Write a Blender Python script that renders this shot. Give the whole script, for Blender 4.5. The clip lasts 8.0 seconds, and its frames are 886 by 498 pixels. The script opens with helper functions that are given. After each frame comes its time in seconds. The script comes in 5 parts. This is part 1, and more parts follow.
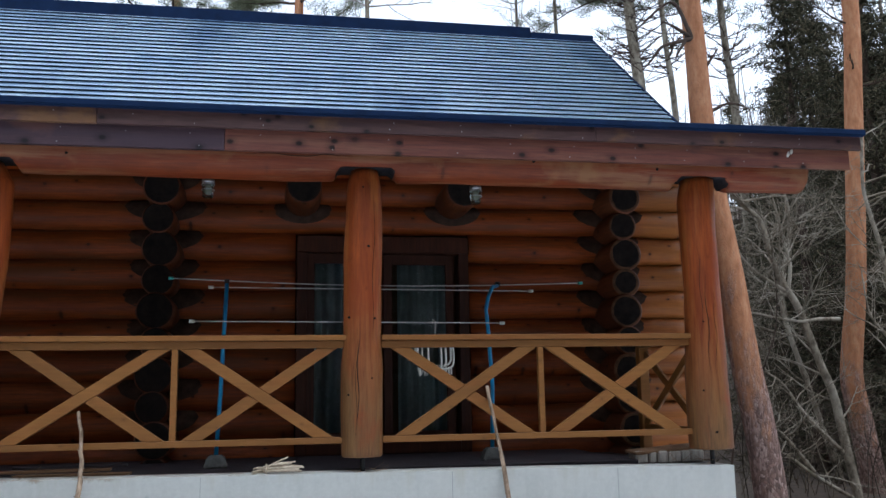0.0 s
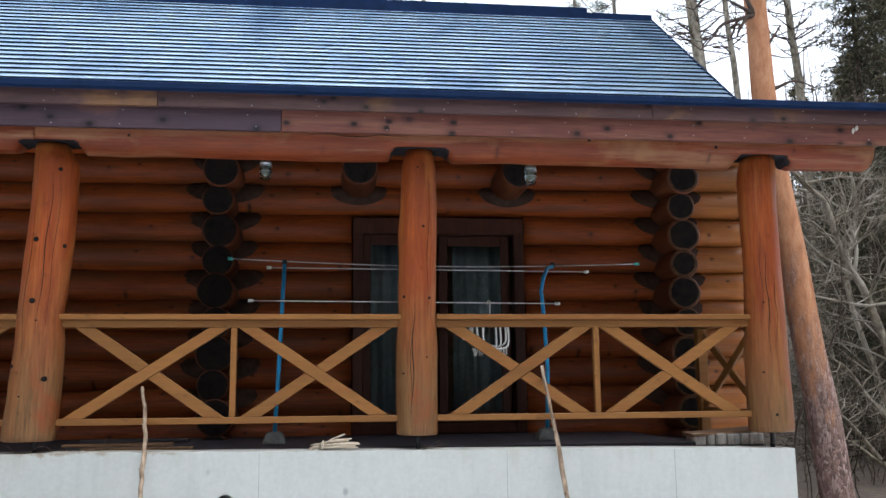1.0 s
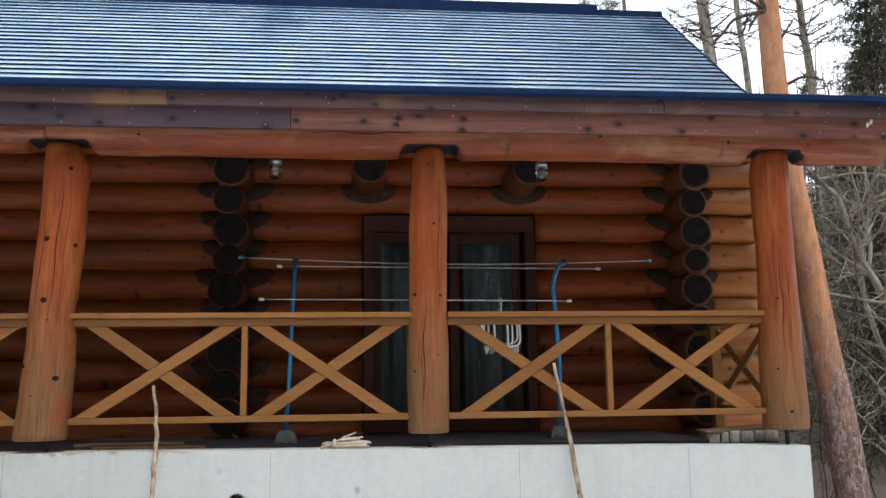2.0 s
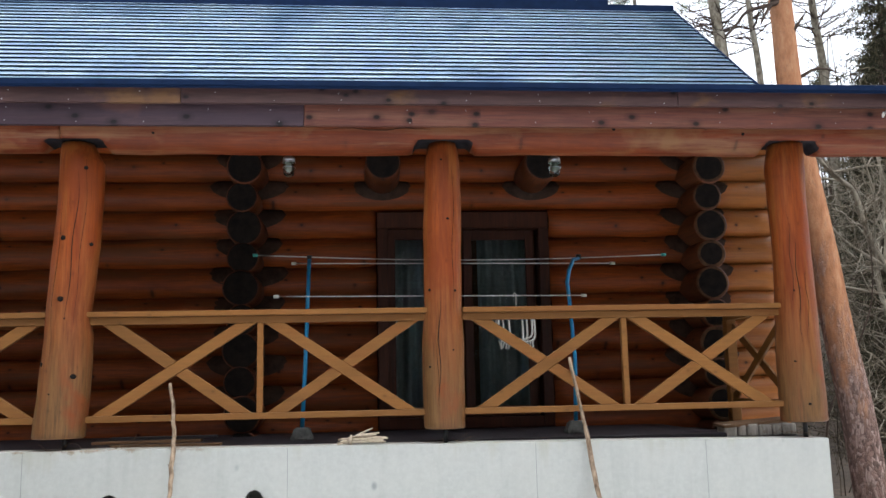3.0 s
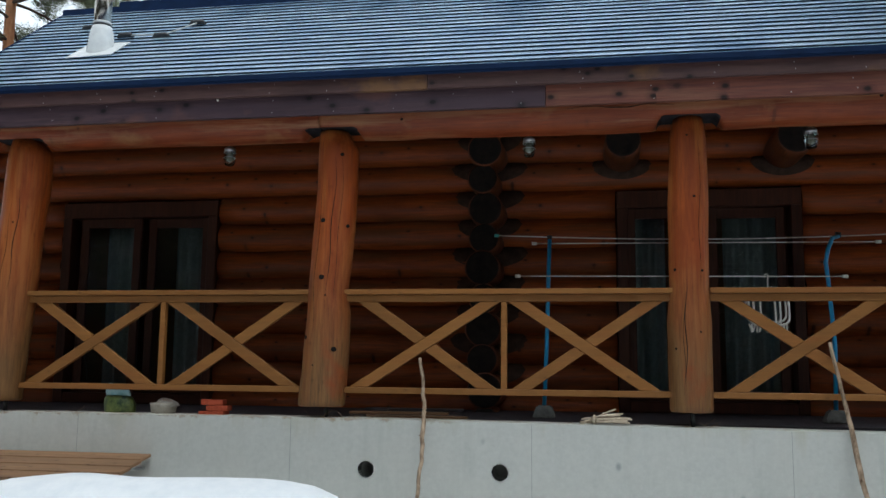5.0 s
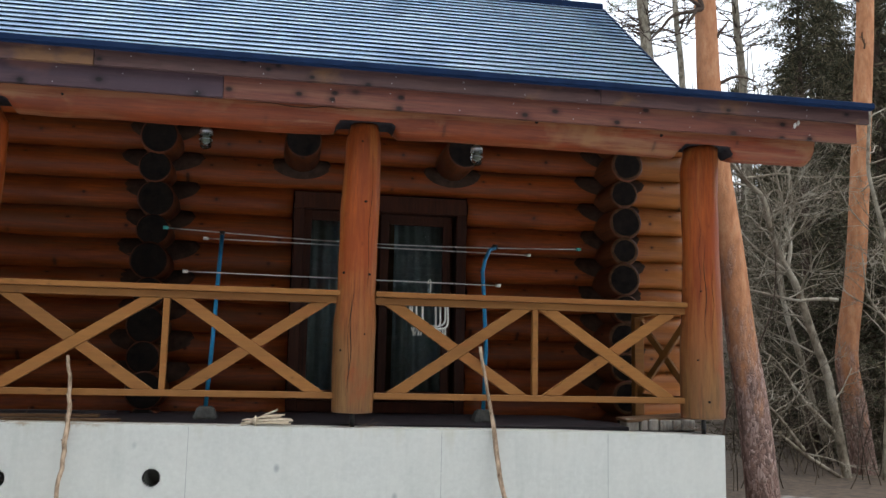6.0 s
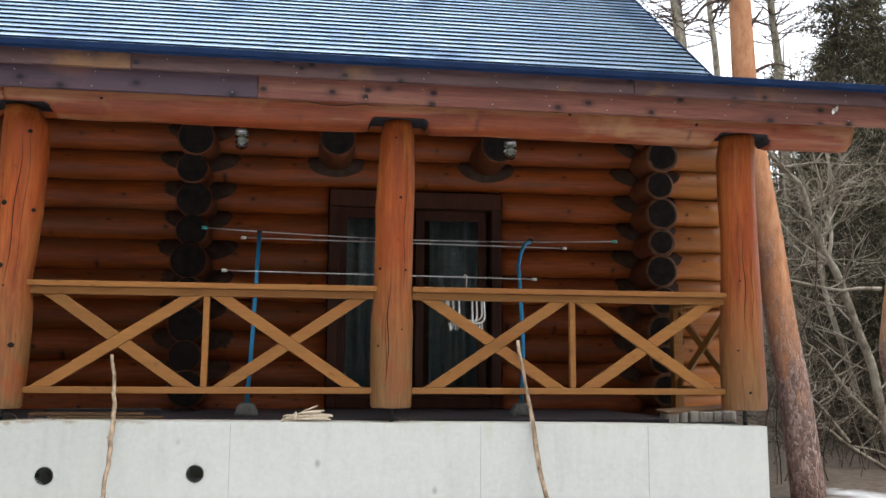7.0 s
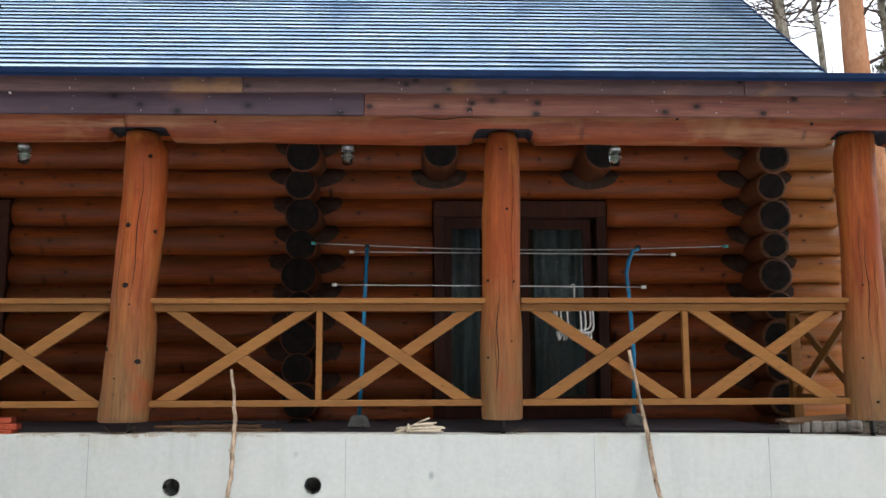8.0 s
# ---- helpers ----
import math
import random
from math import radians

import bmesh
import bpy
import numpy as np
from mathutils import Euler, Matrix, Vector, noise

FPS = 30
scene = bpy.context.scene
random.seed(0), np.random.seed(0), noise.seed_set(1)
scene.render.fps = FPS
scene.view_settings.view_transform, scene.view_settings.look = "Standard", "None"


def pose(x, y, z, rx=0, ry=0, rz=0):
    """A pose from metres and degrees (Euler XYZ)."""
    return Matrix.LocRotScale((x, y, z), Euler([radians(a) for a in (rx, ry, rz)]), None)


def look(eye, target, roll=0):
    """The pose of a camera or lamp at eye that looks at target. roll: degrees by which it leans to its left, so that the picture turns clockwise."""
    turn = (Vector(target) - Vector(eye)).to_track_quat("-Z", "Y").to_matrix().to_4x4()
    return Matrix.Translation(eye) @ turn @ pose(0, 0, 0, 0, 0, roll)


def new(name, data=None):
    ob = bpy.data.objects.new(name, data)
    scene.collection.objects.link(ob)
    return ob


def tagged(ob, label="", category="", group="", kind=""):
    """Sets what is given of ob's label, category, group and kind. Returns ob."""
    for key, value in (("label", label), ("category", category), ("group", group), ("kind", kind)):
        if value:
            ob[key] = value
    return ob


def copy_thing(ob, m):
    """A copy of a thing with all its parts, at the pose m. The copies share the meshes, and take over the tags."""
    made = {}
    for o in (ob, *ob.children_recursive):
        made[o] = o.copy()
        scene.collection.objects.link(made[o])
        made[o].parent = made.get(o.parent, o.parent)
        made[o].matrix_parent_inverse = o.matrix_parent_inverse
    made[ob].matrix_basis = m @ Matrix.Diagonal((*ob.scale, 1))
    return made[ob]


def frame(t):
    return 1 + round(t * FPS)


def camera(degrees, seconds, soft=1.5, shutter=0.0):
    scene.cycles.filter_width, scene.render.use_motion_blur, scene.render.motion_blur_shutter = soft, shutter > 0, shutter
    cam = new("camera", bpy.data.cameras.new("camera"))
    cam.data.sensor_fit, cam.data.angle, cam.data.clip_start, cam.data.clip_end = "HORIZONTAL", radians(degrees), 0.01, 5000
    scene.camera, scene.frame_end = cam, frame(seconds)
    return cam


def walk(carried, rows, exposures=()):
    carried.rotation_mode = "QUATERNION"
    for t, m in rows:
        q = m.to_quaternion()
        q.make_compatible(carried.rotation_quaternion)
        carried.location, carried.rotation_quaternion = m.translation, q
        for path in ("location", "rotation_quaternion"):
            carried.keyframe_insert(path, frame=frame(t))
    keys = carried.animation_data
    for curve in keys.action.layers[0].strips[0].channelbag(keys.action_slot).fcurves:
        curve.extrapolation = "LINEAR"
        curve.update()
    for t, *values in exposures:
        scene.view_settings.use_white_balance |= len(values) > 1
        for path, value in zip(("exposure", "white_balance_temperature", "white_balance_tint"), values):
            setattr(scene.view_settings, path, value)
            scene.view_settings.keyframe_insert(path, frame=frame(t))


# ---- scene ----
cam = camera(53.1, 8.0)
PATH = [
    (0, (-0.608, -6.697, 0.471), (-0.254, -4.757, 0.801), -1.0),
    (0.5, (-0.613, -6.694, 0.467), (-0.359, -4.736, 0.785), -0.7),
    (1, (-0.585, -6.7, 0.418), (-0.359, -4.736, 0.72), -0.5),
    (1.5, (-0.576, -6.683, 0.405), (-0.359, -4.718, 0.708), -0.5),
    (3, (-0.601, -6.655, 0.371), (-0.425, -4.686, 0.673), -1.2),
    (3.5, (-0.651, -6.665, 0.354), (-0.512, -4.693, 0.657), -0.9),
    (3.8, (-0.789, -6.697, 0.378), (-0.941, -4.726, 0.678), -2.0),
    (4, (-0.82, -6.754, 0.366), (-1.286, -4.834, 0.671), -1.6),
    (4.2, (-0.818, -6.768, 0.361), (-1.489, -4.907, 0.654), -1.8),
    (4.5, (-0.8, -6.75, 0.36), (-1.59, -4.92, 0.64), -1.3),
    (4.8, (-0.74, -6.7, 0.356), (-1.33, -4.8, 0.625), -0.2),
    (5.05, (-0.69, -6.66, 0.353), (-0.94, -4.69, 0.615), 0.8),
    (5.3, (-0.634, -6.631, 0.353), (-0.632, -4.647, 0.608), 1.3),
    (5.5, (-0.57, -6.642, 0.377), (-0.409, -4.664, 0.625), 1.0),
    (6, (-0.57, -6.615, 0.385), (-0.215, -4.665, 0.652), 1.2),
    (6.5, (-0.566, -6.613, 0.392), (-0.22, -4.66, 0.651), 1.2),
    (7, (-0.574, -6.626, 0.359), (-0.297, -4.663, 0.62), 0.4),
    (7.5, (-0.583, -6.63, 0.41), (-0.36, -4.66, 0.672), 0.1),
    (8, (-0.673, -6.627, 0.417), (-0.607, -4.646, 0.686), -0.2),
]
EXPOSURES = [(0, 0.13, 5600, 9), (0.2, 0.5, 5700, 9), (0.5, 0.66, 5800, 9), (1.5, 0.7, 6000, 9), (3, 0.68, 6150, 9), (3.6, 0.72, 6150, 9), (4, 0.6, 6000, 7), (4.2, 0.47, 6050, 6),
             (5.3, -0.2, 5950, 3), (5.5, -0.13, 6100, 4), (6, 0.45, 6200, 8), (6.5, 0.76, 6300, 9), (7, 0.85, 6350, 9), (8, 0.8, 6250, 9)]
walk(cam, [(t, look(eye, target, roll)) for t, eye, target, roll in PATH], EXPOSURES)

# ---------------------------------------------------------------- world and sun
world = bpy.data.worlds.new("overcast_sky")
scene.world = world
world.use_nodes = True
wn, wl = world.node_tree.nodes, world.node_tree.links
sky = wn.new("ShaderNodeTexSky")
sky.sky_type, sky.sun_disc = "NISHITA", False
sky.sun_elevation, sky.sun_rotation = radians(66), radians(150)
hs = wn.new("ShaderNodeHueSaturation")
hs.inputs["Saturation"].default_value = 0.15
wl.new(sky.outputs["Color"], hs.inputs["Color"])
wl.new(hs.outputs["Color"], wn["Background"].inputs["Color"])
wn["Background"].inputs["Strength"].default_value = 0.34
sun = new("sun", bpy.data.lights.new("sun", "SUN"))
sun.data.energy, sun.data.angle, sun.data.color = 0.8, radians(30), (1.0, 0.96, 0.9)
sun.matrix_world = look((2.2, -4.2, 11), (0, 0, 0))

# ---------------------------------------------------------------- materials


def material(name, base, rough=0.6, metal=0.0, build=None):
    m = bpy.data.materials.new(name)
    m.use_nodes = True
    n, l = m.node_tree.nodes, m.node_tree.links
    b = n["Principled BSDF"]
    b.inputs["Base Color"].default_value = (*base, 1)
    b.inputs["Roughness"].default_value = rough
    b.inputs["Metallic"].default_value = metal
    if build:
        build(n, l, b)
    return m


def coords(n, l, scale, jitter=0.0):
    """Place in metres, stretched by scale, shifted from piece to piece."""
    tc = n.new("ShaderNodeTexCoord")
    mp = n.new("ShaderNodeMapping")
    mp.inputs["Scale"].default_value = scale
    l.new(tc.outputs["Object"], mp.inputs["Vector"])
    if jitter:
        oi = n.new("ShaderNodeObjectInfo")
        mu = n.new("ShaderNodeVectorMath")
        mu.operation = "SCALE"
        mu.inputs[0].default_value = (jitter, jitter * 0.7, jitter * 1.3)
        l.new(oi.outputs["Random"], mu.inputs["Scale"])
        l.new(mu.outputs[0], mp.inputs["Location"])
    return mp.outputs["Vector"]


def noise_tex(n, l, vec, scale, detail=5.0, rough=0.6):
    t = n.new("ShaderNodeTexNoise")
    t.inputs["Scale"].default_value, t.inputs["Detail"].default_value, t.inputs["Roughness"].default_value = scale, detail, rough
    l.new(vec, t.inputs["Vector"])
    return t.outputs["Fac"]


def ramp(n, l, fac, stops):
    r = n.new("ShaderNodeValToRGB")
    el = r.color_ramp.elements
    while len(el) < len(stops):
        el.new(0.5)
    for e, (p, c) in zip(el, stops):
        e.position, e.color = p, (*c, 1) if len(c) == 3 else c
    l.new(fac, r.inputs["Fac"])
    return r.outputs["Color"]


def mix(n, l, fac, a, b, mode="MIX"):
    m = n.new("ShaderNodeMix")
    m.data_type, m.blend_type = "RGBA", mode
    if isinstance(fac, float):
        m.inputs["Factor"].default_value = fac
    else:
        l.new(fac, m.inputs["Factor"])
    for key, v in (("A", a), ("B", b)):
        s = [i for i in m.inputs if i.name == key and i.type == "RGBA"][0]
        if isinstance(v, tuple):
            s.default_value = (*v, 1)
        else:
            l.new(v, s)
    return [o for o in m.outputs if o.type == "RGBA"][0]


def bump(n, l, b, height, strength, distance=0.01):
    u = n.new("ShaderNodeBump")
    u.inputs["Strength"].default_value, u.inputs["Distance"].default_value = strength, distance
    l.new(height, u.inputs["Height"])
    l.new(u.outputs["Normal"], b.inputs["Normal"])


def grey(v):
    return (v, v, v)


def wood(name, dark, light, axis, rough=0.5, knots=0.35, worn=None, worn_top=0.9, tint=0.25, weather=None, ends=None, patch=None):
    """Stained timber: streaks along the axis, knots, a tint of its own for each piece; worn: the colour of the bared
    wood near the foot; ends: paler past two x edges, as painted light.
    """
    def build(n, l, b):
        s = [17.0, 17.0, 17.0]
        s["xyz".index(axis)] = 1.0
        v = coords(n, l, s, 7.0)
        grain = noise_tex(n, l, v, 3.0, 9.0, 0.72)
        mid = tuple(0.8 * a + 0.2 * c for a, c in zip(dark, light))
        col = ramp(n, l, grain, [(0.34, mid), (0.62, light)])
        sb = [1.6, 1.6, 1.6]
        sb["xyz".index(axis)] = 0.5
        blotch = noise_tex(n, l, coords(n, l, sb, 11.0), 2.2, 4.0)
        col = mix(n, l, ramp(n, l, blotch, [(0.46, grey(0.0)), (0.74, grey(0.6))]), col, tuple(c * 0.75 for c in dark))
        if weather:
            sw = [7.0, 7.0, 7.0]
            sw["xyz".index(axis)] = 0.45
            w2 = noise_tex(n, l, coords(n, l, sw, 5.0), 1.3, 7.0, 0.7)
            col = mix(n, l, ramp(n, l, w2, [(0.49, grey(0.0)), (0.61, grey(0.8))]), col, weather)
        if worn:
            tc = n.new("ShaderNodeTexCoord")
            sx = n.new("ShaderNodeSeparateXYZ")
            l.new(tc.outputs["Object"], sx.inputs[0])
            ad = n.new("ShaderNodeMath")
            ad.operation = "MULTIPLY_ADD"
            l.new(blotch, ad.inputs[0])
            ad.inputs[1].default_value = 1.6
            l.new(sx.outputs["Z"], ad.inputs[2])
            fac = n.new("ShaderNodeMapRange")
            fac.inputs["From Min"].default_value, fac.inputs["From Max"].default_value = worn_top + 1.1, worn_top + 0.1
            l.new(ad.outputs[0], fac.inputs["Value"])
            f2 = n.new("ShaderNodeMath")
            f2.operation = "MULTIPLY"
            l.new(fac.outputs[0], f2.inputs[0])
            f2.inputs[1].default_value = 0.85
            col = mix(n, l, f2.outputs[0], col, mix(n, l, ramp(n, l, grain, [(0.34, grey(0.0)), (0.62, grey(1.0))]), tuple(c * 0.5 for c in worn), tuple(c * 1.12 for c in worn)))
        if ends:
            # the log ends reach out of the porch shade: that light is painted in
            tc = n.new("ShaderNodeTexCoord")
            sx = n.new("ShaderNodeSeparateXYZ")
            l.new(tc.outputs["Object"], sx.inputs[0])
            for x_edge, way in ((ends[0], 1), (ends[1], -1)):
                fe = n.new("ShaderNodeMapRange")
                fe.inputs["From Min"].default_value, fe.inputs["From Max"].default_value = x_edge, x_edge + way * 0.35
                fe.inputs["To Max"].default_value = 0.7
                l.new(sx.outputs["X"], fe.inputs["Value"])
                col = mix(n, l, fe.outputs[0], col, mix(n, l, grain, tuple(c * 0.35 for c in ends[2]), tuple(min(1.0, c * 1.25) for c in ends[2])))
        ss = [3.2, 3.2, 3.2]
        ss["xyz".index(axis)] = 0.22
        streak = noise_tex(n, l, coords(n, l, ss, 13.0), 2.2, 5.0, 0.7)
        col = mix(n, l, ramp(n, l, streak, [(0.5, grey(0.0)), (0.7, grey(0.4))]), col, (dark[0] * 1.25, dark[1] * 0.9, dark[2] * 0.9))
        if patch:
            # spots where the stain has worn off
            sp = [1.2, 1.2, 1.2]
            sp["xyz".index(axis)] = 0.9
            pf = noise_tex(n, l, coords(n, l, sp, 17.0), 2.0, 5.0, 0.55)
            col = mix(n, l, ramp(n, l, pf, [(0.56, grey(0.0)), (0.66, grey(0.75))]), col, patch)
        # knots on the face: along the grain and across it
        kx = n.new("ShaderNodeSeparateXYZ")
        l.new(coords(n, l, (1, 1, 1), 3.0), kx.inputs[0])
        kc = n.new("ShaderNodeCombineXYZ")
        i0 = "xyz".index(axis)
        other = [k for k in range(3) if k != i0]
        ks = n.new("ShaderNodeMath")
        ks.operation = "MULTIPLY"
        l.new(kx.outputs[i0], ks.inputs[0])
        ks.inputs[1].default_value = 4.2
        l.new(ks.outputs[0], kc.inputs[0])
        ka = n.new("ShaderNodeMath")
        ka.operation = "ADD"
        l.new(kx.outputs[other[0]], ka.inputs[0])
        l.new(kx.outputs[other[1]], ka.inputs[1])
        kb = n.new("ShaderNodeMath")
        kb.operation = "MULTIPLY"
        l.new(ka.outputs[0], kb.inputs[0])
        kb.inputs[1].default_value = 6.0
        l.new(kb.outputs[0], kc.inputs[1])
        vo = n.new("ShaderNodeTexVoronoi")
        vo.voronoi_dimensions = "2D"
        vo.inputs["Scale"].default_value = 1.0
        l.new(kc.outputs[0], vo.inputs["Vector"])
        wide = 0.05 + 0.12 * knots
        kn = ramp(n, l, vo.outputs["Distance"], [(wide * 0.45, grey(min(1.0, knots * 2.4))), (wide, grey(min(0.35, knots * 0.6))), (wide * 2.2, grey(0.0))])
        pick = n.new("ShaderNodeSeparateColor")
        l.new(vo.outputs["Color"], pick.inputs[0])
        kn = mix(n, l, 1.0, kn, ramp(n, l, pick.outputs[0], [(0.50, grey(0.0)), (0.56, grey(1.0))]), "MULTIPLY")
        col = mix(n, l, kn, col, tuple(c * 0.16 for c in dark))
        oi = n.new("ShaderNodeObjectInfo")
        rv = ramp(n, l, oi.outputs["Random"], [(0.0, grey(1 - tint)), (1.0, grey(1.0))])
        col = mix(n, l, 1.0, col, rv, "MULTIPLY")
        l.new(col, b.inputs["Base Color"])
        b.inputs["Specular IOR Level"].default_value = 0.3
        ro = n.new("ShaderNodeMapRange")
        ro.inputs["To Min"].default_value, ro.inputs["To Max"].default_value = rough - 0.1, rough + 0.15
        l.new(grain, ro.inputs["Value"])
        l.new(ro.outputs[0], b.inputs["Roughness"])
        bump(n, l, b, grain, 0.4, 0.005)
    return material(name, light, rough, 0, build)


def speckle(name, c1, c2, scale, rough=0.8, strength=0.3, distance=0.01, metal=0.0, c3=None, stretch=(1, 1, 1)):
    """A surface of two mottled colours with fine relief; c3: larger stains."""
    def build(n, l, b):
        f = noise_tex(n, l, coords(n, l, stretch, 5.0), scale, 7.0, 0.65)
        col = ramp(n, l, f, [(0.32, c1), (0.68, c2)])
        if c3:
            g = noise_tex(n, l, coords(n, l, stretch, 9.0), scale * 0.17, 4.0)
            col = mix(n, l, ramp(n, l, g, [(0.48, grey(0.0)), (0.7, grey(0.8))]), col, c3)
        l.new(col, b.inputs["Base Color"])
        b.inputs["Specular IOR Level"].default_value = 0.12 if rough > 0.78 else 0.5
        bump(n, l, b, f, strength, distance)
    return material(name, c2, rough, metal, build)


def concrete_build(n, l, b):
    fine = noise_tex(n, l, coords(n, l, (1, 1, 1)), 30, 6)
    col = ramp(n, l, fine, [(0.3, (0.46, 0.465, 0.43)), (0.7, (0.52, 0.525, 0.485))])
    run = noise_tex(n, l, coords(n, l, (5.0, 5.0, 0.5)), 2.0, 6)
    col = mix(n, l, ramp(n, l, run, [(0.5, grey(0.0)), (0.75, grey(0.4))]), col, (0.37, 0.38, 0.345))
    big = noise_tex(n, l, coords(n, l, (1.0, 1.0, 0.8)), 2.2, 7, 0.7)
    col = mix(n, l, ramp(n, l, big, [(0.45, grey(0.0)), (0.7, grey(0.55))]), col, (0.54, 0.53, 0.48))
    spot = n.new("ShaderNodeTexVoronoi")
    spot.inputs["Scale"].default_value = 2.3
    l.new(coords(n, l, (1, 1, 0.7)), spot.inputs["Vector"])
    col = mix(n, l, ramp(n, l, spot.outputs["Distance"], [(0.02, grey(0.7)), (0.06, grey(0.0))]), col, (0.22, 0.23, 0.23))
    # rusty drips that start at the top edge
    tc = n.new("ShaderNodeTexCoord")
    sx = n.new("ShaderNodeSeparateXYZ")
    l.new(tc.outputs["Object"], sx.inputs[0])
    dr = noise_tex(n, l, coords(n, l, (1.0, 1.0, 0.05)), 4.0, 6, 0.7)
    dm = n.new("ShaderNodeMath")
    dm.operation = "MULTIPLY_ADD"
    l.new(sx.outputs["Z"], dm.inputs[0])
    dm.inputs[1].default_value = 0.9
    l.new(dr, dm.inputs[2])
    col = mix(n, l, ramp(n, l, dm.outputs[0], [(0.44, grey(0.0)), (0.66, grey(0.5))]), col, (0.38, 0.355, 0.25))
    rs = noise_tex(n, l, coords(n, l, (1.0, 1.0, 0.6)), 9.0, 7, 0.75)
    dm2 = n.new("ShaderNodeMath")
    dm2.operation = "MULTIPLY_ADD"
    l.new(sx.outputs["Z"], dm2.inputs[0])
    dm2.inputs[1].default_value = 5.0
    l.new(rs, dm2.inputs[2])
    col = mix(n, l, ramp(n, l, dm2.outputs[0], [(0.30, grey(0.0)), (0.42, grey(0.7))]), col, (0.24, 0.15, 0.07))
    l.new(col, b.inputs["Base Color"])
    bump(n, l, b, fine, 0.15, 0.004)


def roof_build(n, l, b):
    f = noise_tex(n, l, coords(n, l, (0.9, 2.5, 2.5), 4.0), 1.6, 6, 0.7)
    col = ramp(n, l, f, [(0.35, (0.42, 0.62, 0.86)), (0.62, (0.68, 0.84, 0.97))])
    # dark patches painted in for the trees that the glossy metal reflects
    tree_refl = noise_tex(n, l, coords(n, l, (1.0, 0.45, 0.45)), 0.9, 3)
    col = mix(n, l, ramp(n, l, tree_refl, [(0.53, grey(0.0)), (0.68, grey(0.6))]), col, (0.10, 0.23, 0.44))
    l.new(col, b.inputs["Base Color"])
    r = n.new("ShaderNodeMapRange")
    r.inputs["To Min"].default_value, r.inputs["To Max"].default_value = 0.24, 0.42
    l.new(f, r.inputs["Value"])
    l.new(r.outputs[0], b.inputs["Roughness"])
    g = noise_tex(n, l, coords(n, l, (1.5, 6, 6), 2.0), 2.5, 4)
    bump(n, l, b, g, 0.1, 0.006)


def pine_bark_build(n, l, b):
    """Thin orange flakes above, thick pinkish-grey plates with dark fissures below, mixed in patches between."""
    cv = coords(n, l, (1, 1, 0.42))
    nz = n.new("ShaderNodeTexNoise")
    nz.inputs["Scale"].default_value, nz.inputs["Detail"].default_value = 9.0, 5.0
    l.new(cv, nz.inputs["Vector"])
    sc = n.new("ShaderNodeVectorMath")
    sc.operation = "SCALE"
    sc.inputs["Scale"].default_value = 0.16
    l.new(nz.outputs["Color"], sc.inputs[0])
    ad = n.new("ShaderNodeVectorMath")
    ad.operation = "ADD"
    l.new(cv, ad.inputs[0])
    l.new(sc.outputs[0], ad.inputs[1])

    def plates(scale, feature):
        v = n.new("ShaderNodeTexVoronoi")
        v.feature = feature
        v.inputs["Scale"].default_value = scale
        l.new(ad.outputs[0], v.inputs["Vector"])
        return v
    edge = plates(34.0, "DISTANCE_TO_EDGE").outputs["Distance"]
    cell = n.new("ShaderNodeSeparateColor")
    l.new(plates(34.0, "F1").outputs["Color"], cell.inputs[0])
    f = noise_tex(n, l, coords(n, l, (6, 6, 2)), 2.0, 8)
    young = ramp(n, l, f, [(0.28, (0.32, 0.135, 0.065)), (0.5, (0.48, 0.22, 0.11)), (0.75, (0.58, 0.32, 0.18))])
    flake = noise_tex(n, l, coords(n, l, (20, 20, 8)), 2.0, 6, 0.7)
    young = mix(n, l, ramp(n, l, flake, [(0.54, grey(0.0)), (0.66, grey(0.6))]), young, (0.30, 0.16, 0.10))
    old = ramp(n, l, cell.outputs[0], [(0.0, (0.17, 0.115, 0.095)), (0.5, (0.32, 0.20, 0.165)), (1.0, (0.50, 0.36, 0.31))])
    old = mix(n, l, ramp(n, l, edge, [(0.0, grey(0.5)), (0.14, grey(0.0))]), old, (0.075, 0.05, 0.042))
    tc = n.new("ShaderNodeTexCoord")
    sx = n.new("ShaderNodeSeparateXYZ")
    l.new(tc.outputs["Object"], sx.inputs[0])
    ma = n.new("ShaderNodeMath")
    ma.operation = "MULTIPLY_ADD"
    l.new(noise_tex(n, l, coords(n, l, (3.0, 3.0, 0.9)), 1.6, 7, 0.72), ma.inputs[0])
    ma.inputs[1].default_value = 7.5
    l.new(sx.outputs["Z"], ma.inputs[2])
    mr = n.new("ShaderNodeMapRange")
    mr.inputs["From Min"].default_value, mr.inputs["From Max"].default_value = 5.2, 6.6
    l.new(ma.outputs[0], mr.inputs["Value"])
    l.new(mix(n, l, mr.outputs[0], old, young), b.inputs["Base Color"])
    b.inputs["Specular IOR Level"].default_value = 0.15
    thin = n.new("ShaderNodeMapRange")
    thin.inputs["To Min"].default_value, thin.inputs["To Max"].default_value = 1.0, 0.15
    l.new(mr.outputs[0], thin.inputs["Value"])
    hm = n.new("ShaderNodeMath")
    hm.operation = "MULTIPLY"
    l.new(ramp(n, l, edge, [(0.0, grey(0.0)), (0.25, grey(1.0))]), hm.inputs[0])
    l.new(thin.outputs[0], hm.inputs[1])
    bump(n, l, b, hm.outputs[0], 0.7, 0.02)


